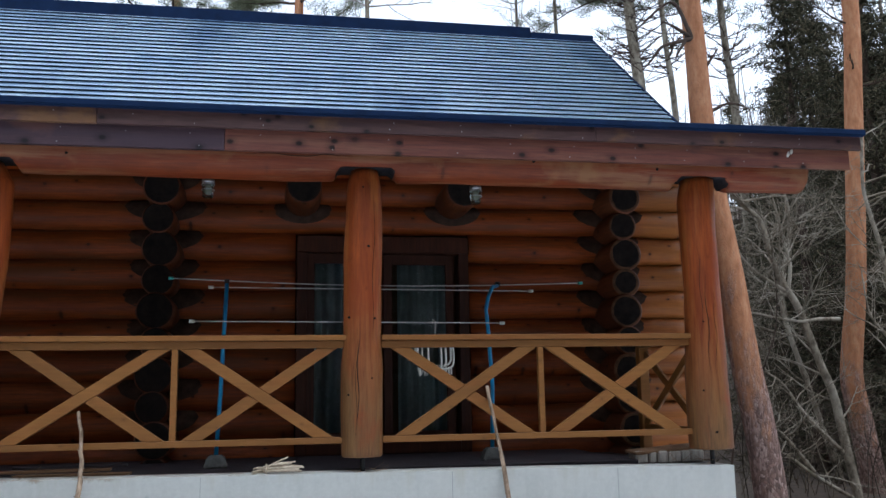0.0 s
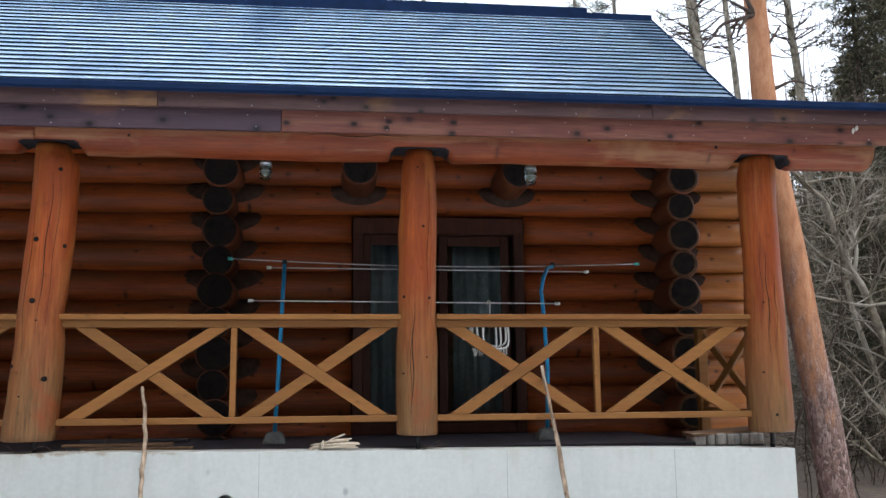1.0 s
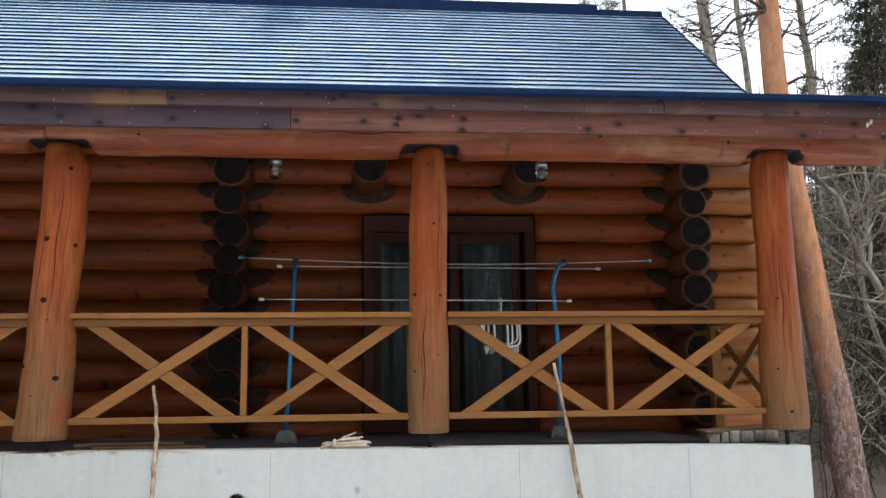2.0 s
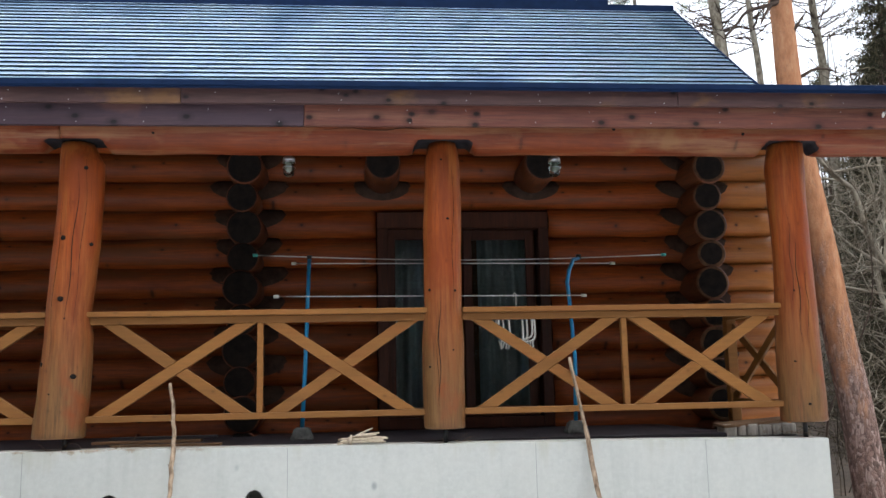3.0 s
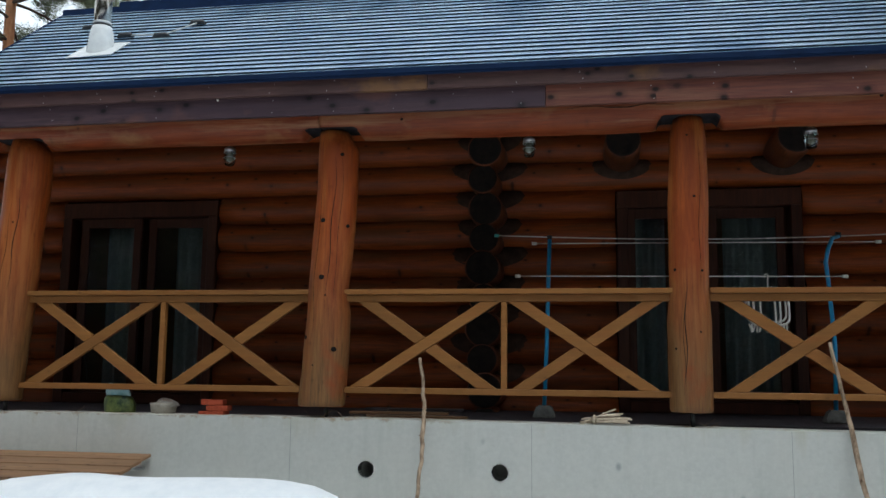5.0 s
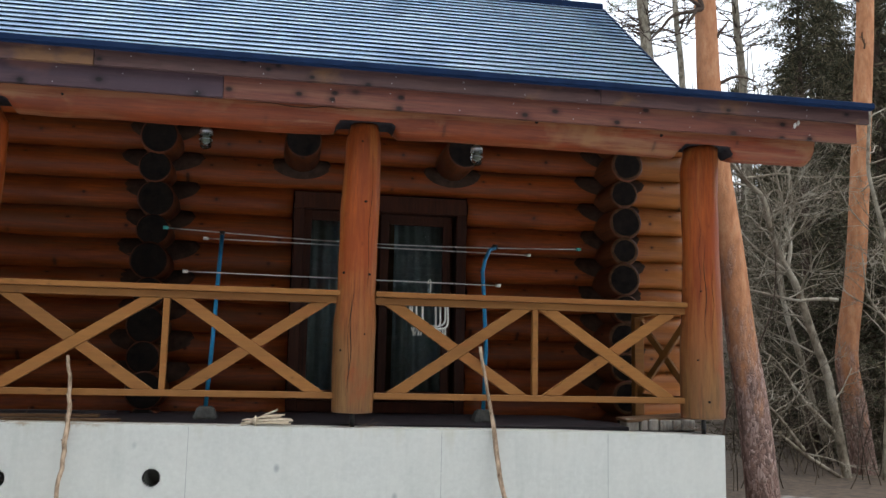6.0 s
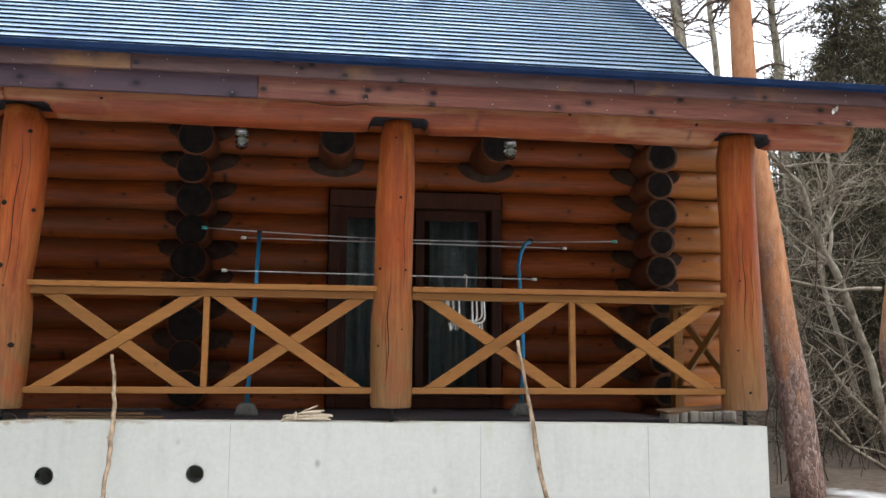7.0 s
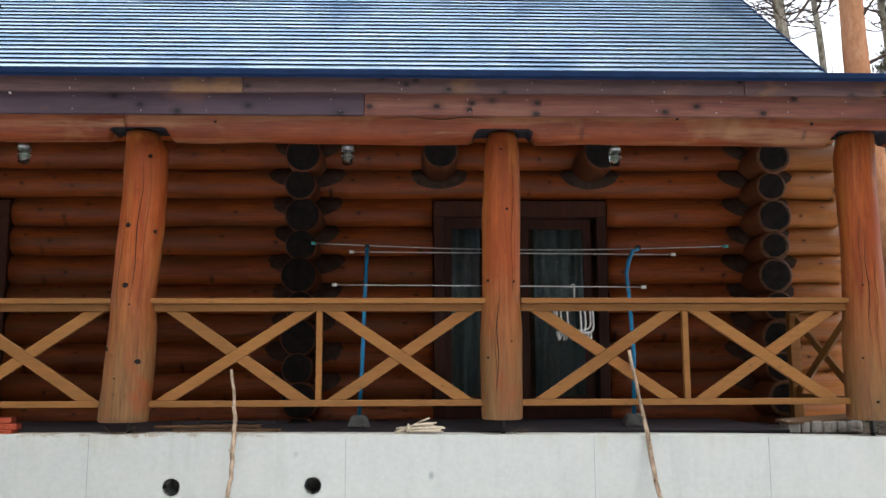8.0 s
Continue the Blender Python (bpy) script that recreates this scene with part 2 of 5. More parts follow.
def ground_build(n, l, b):
    f = noise_tex(n, l, coords(n, l, (1, 1, 1)), 6, 8, 0.7)
    litter = ramp(n, l, f, [(0.3, (0.025, 0.019, 0.013)), (0.7, (0.15, 0.105, 0.072))])
    snow = ramp(n, l, f, [(0.3, (0.74, 0.77, 0.8)), (0.7, (0.86, 0.87, 0.88))])
    tc = n.new("ShaderNodeTexCoord")
    sx = n.new("ShaderNodeSeparateXYZ")
    l.new(tc.outputs["Object"], sx.inputs[0])
    p = noise_tex(n, l, coords(n, l, (1, 1, 0)), 0.45, 5)
    # leaf litter up the slope, earlier towards the right
    lx = n.new("ShaderNodeMath")
    lx.operation = "MULTIPLY_ADD"
    ax = n.new("ShaderNodeMath")
    ax.operation = "ADD"
    l.new(sx.outputs["X"], ax.inputs[0])
    ax.inputs[1].default_value = 3.0
    ab = n.new("ShaderNodeMath")
    ab.operation = "ABSOLUTE"
    l.new(ax.outputs[0], ab.inputs[0])
    l.new(ab.outputs[0], lx.inputs[0])
    lx.inputs[1].default_value = 0.7
    l.new(sx.outputs["Y"], lx.inputs[2])
    ma = n.new("ShaderNodeMath")
    ma.operation = "MULTIPLY_ADD"
    l.new(p, ma.inputs[0])
    ma.inputs[1].default_value = 9.0
    l.new(lx.outputs[0], ma.inputs[2])
    mr = n.new("ShaderNodeMapRange")
    mr.inputs["From Min"].default_value, mr.inputs["From Max"].default_value = 12.6, 14.2
    l.new(ma.outputs[0], mr.inputs["Value"])
    col = mix(n, l, mr.outputs[0], snow, litter)
    # unseen ground in front, whitened as snow to bounce light into the porch
    mb = n.new("ShaderNodeMath")
    mb.operation = "MULTIPLY_ADD"
    l.new(p, mb.inputs[0])
    mb.inputs[1].default_value = 1.6
    l.new(sx.outputs["Y"], mb.inputs[2])
    m2 = n.new("ShaderNodeMapRange")
    m2.inputs["From Min"].default_value, m2.inputs["From Max"].default_value = -1.85, -2.0
    l.new(mb.outputs[0], m2.inputs["Value"])
    bounce_snow = ramp(n, l, noise_tex(n, l, coords(n, l, (1, 1, 1)), 40, 6), [(0.3, (0.76, 0.77, 0.78)), (0.7, (0.88, 0.89, 0.90))])
    l.new(mix(n, l, m2.outputs[0], col, bounce_snow), b.inputs["Base Color"])
    bump(n, l, b, f, 0.4, 0.03)


def glass_build(n, l, b):
    b.inputs["Transmission Weight"].default_value = 1.0
    b.inputs["IOR"].default_value = 1.45


# ends: brighter colour past the corners, standing for daylight beyond the porch shade
M_LOG = wood("log_stain", (0.135, 0.026, 0.005), (0.38, 0.082, 0.012), "x", 0.5, weather=(0.16, 0.055, 0.022), ends=(2.75, -8.0, (0.50, 0.185, 0.036)))
# cross-wall logs: under half the brightness of the front logs
M_LOGY = wood("log_cross_darker", (0.06, 0.018, 0.007), (0.16, 0.045, 0.014), "y", 0.55)
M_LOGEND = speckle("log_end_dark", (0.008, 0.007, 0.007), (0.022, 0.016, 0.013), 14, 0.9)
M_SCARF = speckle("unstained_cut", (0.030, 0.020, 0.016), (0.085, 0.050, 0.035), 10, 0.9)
M_ENDRIM = speckle("log_end_rim", (0.042, 0.022, 0.013), (0.13, 0.068, 0.034), 16, 0.9)
# near-black for the beam notches: the shade of the recess put into the colour
M_NOTCH = speckle("shaded_notch", (0.012, 0.012, 0.015), (0.035, 0.030, 0.032), 12, 0.9)
M_POST = wood("post_stain", (0.14, 0.024, 0.005), (0.37, 0.080, 0.011), "z", 0.5, 0.12, worn=(0.180, 0.102, 0.038), worn_top=1.0, weather=(0.36, 0.118, 0.026), tint=0.1, patch=(0.24, 0.046, 0.008))
M_BEAM = wood("beam_stain", (0.12, 0.022, 0.007), (0.28, 0.058, 0.014), "x", 0.5, 0.2, weather=(0.32, 0.150, 0.070), patch=(0.32, 0.150, 0.058))
M_RAIL = wood("rail_stain", (0.200, 0.082, 0.018), (0.270, 0.115, 0.027), "x", 0.5, 0.15, tint=0.18)
M_FASCIA = wood("fascia_stain", (0.034, 0.022, 0.030), (0.092, 0.053, 0.062), "x", 0.5, 0.75, tint=0.15, patch=(0.13, 0.060, 0.052), weather=(0.055, 0.034, 0.046))
M_FASCIA_U = wood("fascia_stain_upper", (0.046, 0.025, 0.026), (0.118, 0.060, 0.053), "x", 0.5, 0.5, tint=0.15, patch=(0.21, 0.105, 0.042), weather=(0.075, 0.040, 0.042))
M_FASCIA_O = wood("fascia_stain_faded", (0.075, 0.026, 0.024), (0.185, 0.062, 0.040), "x", 0.55, 0.75, tint=0.15, patch=(0.052, 0.030, 0.038), weather=(0.21, 0.095, 0.058))
M_DOOR = wood("door_wood", (0.030, 0.010, 0.006), (0.085, 0.025, 0.011), "z", 0.45, 0.05)
M_PLANK = wood("bare_plank", (0.16, 0.09, 0.05), (0.33, 0.19, 0.10), "x", 0.7, 0.2)
# deck colour set near-black: the shade under the porch is part of it
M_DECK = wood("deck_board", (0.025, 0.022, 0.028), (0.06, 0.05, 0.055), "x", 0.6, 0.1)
M_SOFFIT = wood("soffit_board", (0.10, 0.035, 0.014), (0.22, 0.08, 0.03), "y", 0.6, 0.2)
M_CONC = material("concrete", (0.55, 0.56, 0.54), 0.85, 0, concrete_build)
M_ROOF = material("roof_metal_blue", (0.3, 0.45, 0.6), 0.35, 0.8, roof_build)
M_NAVY = speckle("edge_metal_navy", (0.005, 0.014, 0.042), (0.009, 0.024, 0.070), 6, 0.8, 0.05)
# same roof metal under each lap, coloured dark to give the shadow line
M_LAPSHADE = speckle("lap_shade", (0.008, 0.015, 0.03), (0.015, 0.03, 0.055), 9, 0.5, 0.05)
M_FLUE = speckle("flue_steel", (0.26, 0.24, 0.21), (0.58, 0.55, 0.50), 5, 0.22, 0.05, 0.01, 1.0, stretch=(8, 8, 0.3))
M_COWL = speckle("pale_flashing", (0.58, 0.59, 0.59), (0.72, 0.73, 0.72), 10, 0.5, 0.1)
M_STEEL = speckle("stainless", (0.55, 0.54, 0.52), (0.72, 0.70, 0.67), 5, 0.28, 0.05, 0.01, 1.0, stretch=(8, 8, 0.6))
M_ALU = speckle("aluminium", (0.5, 0.51, 0.52), (0.68, 0.69, 0.7), 12, 0.35, 0.05, 0.01, 1.0)
M_GALV = speckle("galvanised_skirt", (0.30, 0.31, 0.31), (0.46, 0.47, 0.46), 10, 0.45, 0.1)
M_BLACK = speckle("black_iron", (0.012, 0.012, 0.014), (0.03, 0.03, 0.032), 20, 0.5, 0.1)
M_BLUE = speckle("blue_paint", (0.01, 0.16, 0.33), (0.02, 0.25, 0.46), 16, 0.4, 0.1)
M_TEAL = speckle("teal_plastic", (0.05, 0.32, 0.28), (0.09, 0.42, 0.36), 20, 0.4, 0.05)
M_WHITEP = speckle("white_plastic", (0.62, 0.6, 0.54), (0.74, 0.72, 0.66), 16, 0.45, 0.1)
M_BASE = speckle("cast_concrete_foot", (0.08, 0.08, 0.075), (0.16, 0.16, 0.15), 22, 0.9, 0.4)
M_STICK = speckle("dry_stick", (0.10, 0.065, 0.04), (0.50, 0.37, 0.26), 30, 0.85, 0.4, stretch=(1, 1, 0.3))
M_PALE = speckle("pale_stick", (0.42, 0.34, 0.25), (0.66, 0.57, 0.44), 24, 0.8, 0.3)
M_BRICK = speckle("red_brick", (0.28, 0.05, 0.025), (0.42, 0.09, 0.045), 40, 0.85, 0.4)
M_BAG = speckle("soil_bag_green", (0.015, 0.04, 0.018), (0.20, 0.24, 0.06), 14, 0.4, 0.3)
M_BAGTOP = speckle("soil_bag_blue", (0.22, 0.42, 0.46), (0.42, 0.58, 0.6), 12, 0.4, 0.2)
M_POT = speckle("grey_pot", (0.30, 0.27, 0.22), (0.46, 0.42, 0.36), 26, 0.8, 0.3)
M_STONE = speckle("pale_block", (0.34, 0.31, 0.27), (0.62, 0.58, 0.52), 16, 0.9, 0.4, stretch=(3, 3, 0.6))
M_MORTAR = speckle("grey_mortar", (0.19, 0.20, 0.19), (0.30, 0.31, 0.29), 20, 0.95, 0.6)
M_CURTAIN = speckle("curtain_grey", (0.17, 0.21, 0.21), (0.28, 0.33, 0.33), 30, 0.9, 0.1)
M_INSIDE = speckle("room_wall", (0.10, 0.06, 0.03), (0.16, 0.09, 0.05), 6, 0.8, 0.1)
M_GLASS = material("clear_glass", (0.9, 0.95, 0.95), 0.02, 0, glass_build)
M_GLASS_G = material("greenish_glass", (0.75, 0.92, 0.86), 0.08, 0, glass_build)
M_PINE = material("pine_bark", (0.4, 0.2, 0.1), 0.9, 0, pine_bark_build)
M_GREYBARK = speckle("grey_bark", (0.10, 0.082, 0.060), (0.42, 0.365, 0.28), 13, 0.9, 0.6, 0.012, c3=(0.54, 0.50, 0.41), stretch=(1, 1, 0.6))
M_DARKBARK = speckle("dark_bark", (0.05, 0.035, 0.028), (0.13, 0.095, 0.075), 10, 0.95, 0.5, stretch=(1, 1, 0.4))


def island_build(lo, hi):
    def build(n, l, b):
        g = n.new("ShaderNodeNewGeometry")
        l.new(ramp(n, l, g.outputs["Random Per Island"], [(0.0, lo), (0.72, tuple(p * 0.6 + q * 0.4 for p, q in zip(lo, hi))), (1.0, hi)]), b.inputs["Base Color"])
        b.inputs["Specular IOR Level"].default_value = 0.1
    return build


M_BRUSH = material("brush_twigs", (0.1, 0.08, 0.06), 0.95, 0, island_build((0.035, 0.028, 0.020), (0.30, 0.25, 0.19)))
M_TWIG = material("twigs", (0.2, 0.16, 0.13), 0.95, 0, island_build((0.026, 0.020, 0.015), (0.25, 0.21, 0.165)))
M_NEEDLE = material("pine_needles", (0.08, 0.1, 0.04), 0.8, 0, island_build((0.11, 0.13, 0.08), (0.38, 0.41, 0.26)))
M_NEEDLE_D = material("fir_needles", (0.04, 0.04, 0.03), 0.85, 0, island_build((0.030, 0.035, 0.021), (0.21, 0.18, 0.115)))
M_GROUND = material("snow_and_litter", (0.8, 0.8, 0.8), 0.85, 0, ground_build)

# ---------------------------------------------------------------- mesh helpers


def part(name, bm, mat, parent=None, label="", smooth=False):
    me = bpy.data.meshes.new(name)
    bmesh.ops.recalc_face_normals(bm, faces=bm.faces)
    bm.to_mesh(me)
    bm.free()
    for m in mat if isinstance(mat, (list, tuple)) else (mat,):
        me.materials.append(m)
    if smooth:
        me.polygons.foreach_set("use_smooth", [True] * len(me.polygons))
    ob = new(name, me)
    if parent is not None:
        ob.parent = parent
    if label:
        ob["label"] = label
    return ob


def thing(name, label, category, group="", kind="", at=(0, 0, 0)):
    ob = new(name)
    ob.location = at
    ob.empty_display_size = 0.1
    return tagged(ob, label, category, group, kind)


def box(bm, x0, x1, y0, y1, z0, z1, bevel=0.0, mi=0):
    vs = [bm.verts.new((x, y, z)) for x in (x0, x1) for y in (y0, y1) for z in (z0, z1)]
    fs = [bm.faces.new([vs[i] for i in q]) for q in ((0, 1, 3, 2), (4, 6, 7, 5), (0, 4, 5, 1), (2, 3, 7, 6), (0, 2, 6, 4), (1, 5, 7, 3))]
    for f in fs:
        f.material_index = mi
    if bevel:
        es = list({e for f in fs for e in f.edges})
        bmesh.ops.bevel(bm, geom=es, offset=bevel, segments=1, affect="EDGES", profile=0.5)
    return vs


def boxed(x0, x1, y0, y1, z0, z1, bevel=0.0):
    bm = bmesh.new()
    box(bm, x0, x1, y0, y1, z0, z1, bevel)
    return bm


def tube(bm, pts, radii, seg=10, caps=True, cap_mi=0, wob=0.0, squash=None):
    """A round bar through pts with a radius at each."""
    pts = [Vector(p) for p in pts]
    rings = []
    side = None
    for i, p in enumerate(pts):
        d = (pts[min(i + 1, len(pts) - 1)] - pts[max(i - 1, 0)]).normalized()
        if side is None:
            side = d.cross(Vector((0, 0, 1)))
            if side.length < 0.2:
                side = Vector((1, 0, 0)) - d * d.x
        side = (side - d * side.dot(d)).normalized()
        up = d.cross(side)
        r = radii[i] if hasattr(radii, "__len__") else radii
        ring = []
        for k in range(seg):
            a = 2 * math.pi * k / seg
            q = p + (side * math.cos(a) + up * math.sin(a)) * r
            if wob:
                q += (q - p) * wob * noise.noise(q * 2.3)
            ring.append(bm.verts.new(q))
        rings.append(ring)
    for a, b in zip(rings, rings[1:]):
        for k in range(seg):
            bm.faces.new((a[k], a[(k + 1) % seg], b[(k + 1) % seg], b[k])).smooth = True
    if caps:
        for ring in (rings[0][::-1], rings[-1]):
            f = bm.faces.new(ring)
            f.material_index = cap_mi
    return rings


def tubed(pts, radii, seg=10, **kw):
    bm = bmesh.new()
    tube(bm, pts, radii, seg, **kw)
    return bm


def along(a, b, n):
    a, b = Vector(a), Vector(b)
    return [a.lerp(b, i / n) for i in range(n + 1)]


def bar(bm, a, b, w, y0, y1, bevel=0.003):
    """A board in the x-z plane from a to b, w wide, between y0 and y1."""
    a, b = Vector((a[0], 0, a[1])), Vector((b[0], 0, b[1]))
    d = (b - a).normalized()
    s = Vector((-d.z, 0, d.x)) * w / 2
    vs = []
    for p in (a - s, a + s, b + s, b - s):
        vs.append([bm.verts.new((p.x, y, p.z)) for y in (y0, y1)])
    bm.faces.new([v[0] for v in vs])
    bm.faces.new([v[1] for v in vs][::-1])
    for i in range(4):
        j = (i + 1) % 4
        bm.faces.new((vs[i][0], vs[i][1], vs[j][1], vs[j][0]))
    if bevel:
        bmesh.ops.bevel(bm, geom=list(bm.edges), offset=bevel, segments=1, affect="EDGES", profile=0.5)


# ---------------------------------------------------------------- ground


def ground_z(x, y):
    z = -1.15
    t = max(0.0, y - 9.0)
    right = 0.5 + 0.5 * math.tanh((x - 2) / 8)
    rise = 0.05 + 0.27 * right + 0.13 * (0.5 - 0.5 * math.tanh((x + 16) / 7))
    z += rise * t * min(1.0, t / 14) if t < 60 else rise * 60
    z += 0.06 * noise.noise(Vector((x * 0.5, y * 0.5, 0)))
    # the bank that slid off the roof
    bank = math.exp(-(((y + 1.35) / 0.75) ** 2)) * (0.5 - 0.5 * math.tanh((x + 2.05) / 0.2)) * (0.5 + 0.5 * math.tanh((x + 5.0) / 0.35))
    z += bank * (0.80 + 0.05 * noise.noise(Vector((x * 1.7, y * 2, 3))))
    # shovelled snow behind the left end of the deck
    z += 1.6 * math.exp(-(((x + 11.0) / 2.0) ** 2) - ((y - 3.0) / 2.5) ** 2)
    return z


def build_ground():
    xs = np.concatenate([np.linspace(-900, -60, 8), np.linspace(-50, -12, 20), np.linspace(-11, 6, 120), np.linspace(7, 50, 40), np.linspace(60, 900, 8)])
    ys = np.concatenate([np.linspace(-900, -30, 8), np.linspace(-25, -4, 14), np.linspace(-3.4, 4, 62), np.linspace(4.6, 60, 60), np.linspace(70, 900, 8)])
    verts = [(x, y, ground_z(x, y)) for y in ys for x in xs]
    w = len(xs)
    faces = [(j * w + i, j * w + i + 1, (j + 1) * w + i + 1, (j + 1) * w + i) for j in range(len(ys) - 1) for i in range(w - 1)]
    me = bpy.data.meshes.new("ground")
    me.from_pydata(verts, [], faces)
    me.materials.append(M_GROUND)
    me.polygons.foreach_set("use_smooth", [True] * len(me.polygons))
    tagged(new("ground", me), "snow-covered ground with leaf litter up the wooded slope", "ground", kind="structure")


build_ground()

# ---------------------------------------------------------------- concrete base and deck
X_L, X_R = -8.6, 2.85
TOP = -0.05


def top_z(x):
    """The concrete edge falls a little towards its right end."""
    return -0.034 - 0.0075 * max(0.0, x + 2.5) - 0.008 * max(0.0, x - 1.5)


def build_foundation():
    holes = [(-2.38, -0.40), (-1.386, -0.396)]
    r = 0.06
    bm = bmesh.new()
    joints = [X_L, -6.5, -4.72, -2.97, -1.157, 0.627, 1.9, X_R]
    # front face with round openings: a square ring round each opening, plain quads elsewhere
    y = -0.15

    def quad(x0, x1, z0, z1):
        bm.faces.new([bm.verts.new(p) for p in ((x0, y, z0), (x1, y, z0), (x1, y, top_z(x1) if z1 == TOP else z1), (x0, y, top_z(x0) if z1 == TOP else z1))])
    cuts = sorted({X_L, X_R, -0.5, 1.5, *[h[0] - 0.12 for h in holes], *[h[0] + 0.12 for h in holes]})
    for a, b in zip(cuts, cuts[1:]):
        h = [q for q in holes if a < q[0] < b and b - a < 0.3]
        if not h:
            quad(a, b, -2.0, TOP)
            continue
        hx, hz = h[0]
        quad(a, b, -2.0, hz - 0.12)
        quad(a, b, hz + 0.12, TOP)
        n = 24
        inner = [bm.verts.new((hx + r * math.cos(2 * math.pi * k / n), y, hz + r * math.sin(2 * math.pi * k / n))) for k in range(n)]
        deep = [bm.verts.new((v.co.x, y + 0.28, v.co.z)) for v in inner]
        outer = []
        for k in range(n):
            c, s = math.cos(2 * math.pi * k / n), math.sin(2 * math.pi * k / n)
            f = 0.12 / max(abs(c), abs(s))
            outer.append(bm.verts.new((hx + c * f, y, hz + s * f)))
        for k in range(n):
            j = (k + 1) % n
            bm.faces.new((outer[k], outer[j], inner[j], inner[k]))
            bm.faces.new((inner[k], inner[j], deep[j], deep[k]))
        bm.faces.new(deep)
    tops = [((a, y, top_z(a)), (b, y, top_z(b)), (b, 0.14, top_z(b)), (a, 0.14, top_z(a))) for a, b in zip(cuts, cuts[1:])]
    tops += [((a, 0.14, top_z(a)), (b, 0.14, top_z(b)), (b, 0.14, -0.12), (a, 0.14, -0.12)) for a, b in zip(cuts, cuts[1:])]
    for q in (*tops, ((X_R, y, -2), (X_R, 1.9, -2), (X_R, 1.9, top_z(X_R)), (X_R, y, top_z(X_R))),
              ((X_L, y, -2), (X_L, 1.9, -2), (X_L, 1.9, top_z(X_L)), (X_L, y, top_z(X_L))),
              ((X_L, 0.14, -0.12), (X_R, 0.14, -0.12), (X_R, 1.9, -0.12), (X_L, 1.9, -0.12))):
        bm.faces.new([bm.verts.new(p) for p in q])
    bmesh.ops.remove_doubles(bm, verts=bm.verts, dist=0.0005)
    base = part("wall_foundation", bm, M_CONC)
    tagged(base, "pale weathered concrete base wall with stains and round pipe holes", "wall", kind="structure")
    for x in joints[1:-1]:
        part("form_joint", boxed(x - 0.0015, x + 0.0015, -0.1512, -0.149, -1.4, top_z(x) - 0.008), M_MORTAR, base)
    for hx, hz in holes:
        part("pipe_sleeve", tubed([(hx, -0.156, hz), (hx, -0.05, hz)], 0.06, 20, caps=False), M_BLACK, base, "dark plastic pipe sleeve")
    return base


FOUND = build_foundation()


def build_deck():
    deck = tagged(part("floor_deck", boxed(X_L, 2.8, 0.16, 1.85, -0.115, -0.085), M_DECK), "timber porch deck, coloured dark for the shade under the porch", "deck", kind="structure")
    y = 0.17
    while y < 1.8:
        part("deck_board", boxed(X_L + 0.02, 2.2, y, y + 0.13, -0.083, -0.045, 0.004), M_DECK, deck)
        y += 0.14


build_deck()

# ---------------------------------------------------------------- log walls
PITCH = 0.28
WALL_Y = 1.95
DOORS = [(-6.22, -4.5), (-0.48, 1.19)]
DOOR_TOP = 2.0


def log_mesh(a, b, r, seed, n=10, seg=16):
    rnd = random.Random(seed)
    pts = along(a, b, n)
    ph = rnd.uniform(0, 9)
    pts = [p + Vector((0, 0.008 * math.sin(ph + i * 0.9), 0.006 * math.sin(ph * 2 + i * 0.7))) if abs((Vector(b) - Vector(a)).x) > 0.1 else p for i, p in enumerate(pts)]
    return tubed(pts, [r * (1 + 0.025 * math.sin(ph + i * 1.3)) for i in range(n + 1)], seg, cap_mi=1, wob=0.06)


def build_front_wall():
    core = bmesh.new()
    box(core, -8.2, DOORS[0][0], WALL_Y - 0.03, WALL_Y + 0.1, -0.04, 3.1)
    box(core, DOORS[0][1], DOORS[1][0], WALL_Y - 0.03, WALL_Y + 0.1, -0.04, 3.1)
    box(core, DOORS[1][1], 2.9, WALL_Y - 0.03, WALL_Y + 0.1, -0.04, 3.1)
    for d in DOORS:
        box(core, d[0], d[1], WALL_Y - 0.03, WALL_Y + 0.1, DOOR_TOP, 3.1)
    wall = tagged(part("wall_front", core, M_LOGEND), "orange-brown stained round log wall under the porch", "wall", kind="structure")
    for k in range(11):
        z = -0.03 + PITCH * k
        r = 0.153
        rnd = random.Random(k)
        xl, xr = -8.76 + rnd.uniform(-0.06, 0.06), 3.51 + rnd.uniform(-0.03, 0.03)
        cuts = [(xl, DOORS[0][0] - 0.01), (DOORS[0][1] + 0.01, DOORS[1][0] - 0.01), (DOORS[1][1] + 0.01, xr)] if z - r * 0.6 < DOOR_TOP else [(xl, xr)]
        for i, (a, b) in enumerate(cuts):
            part("log", log_mesh((a, WALL_Y, z), (b, WALL_Y, z), r, k * 10 + i, 14), (M_LOG, M_LOGEND), wall)


build_front_wall()


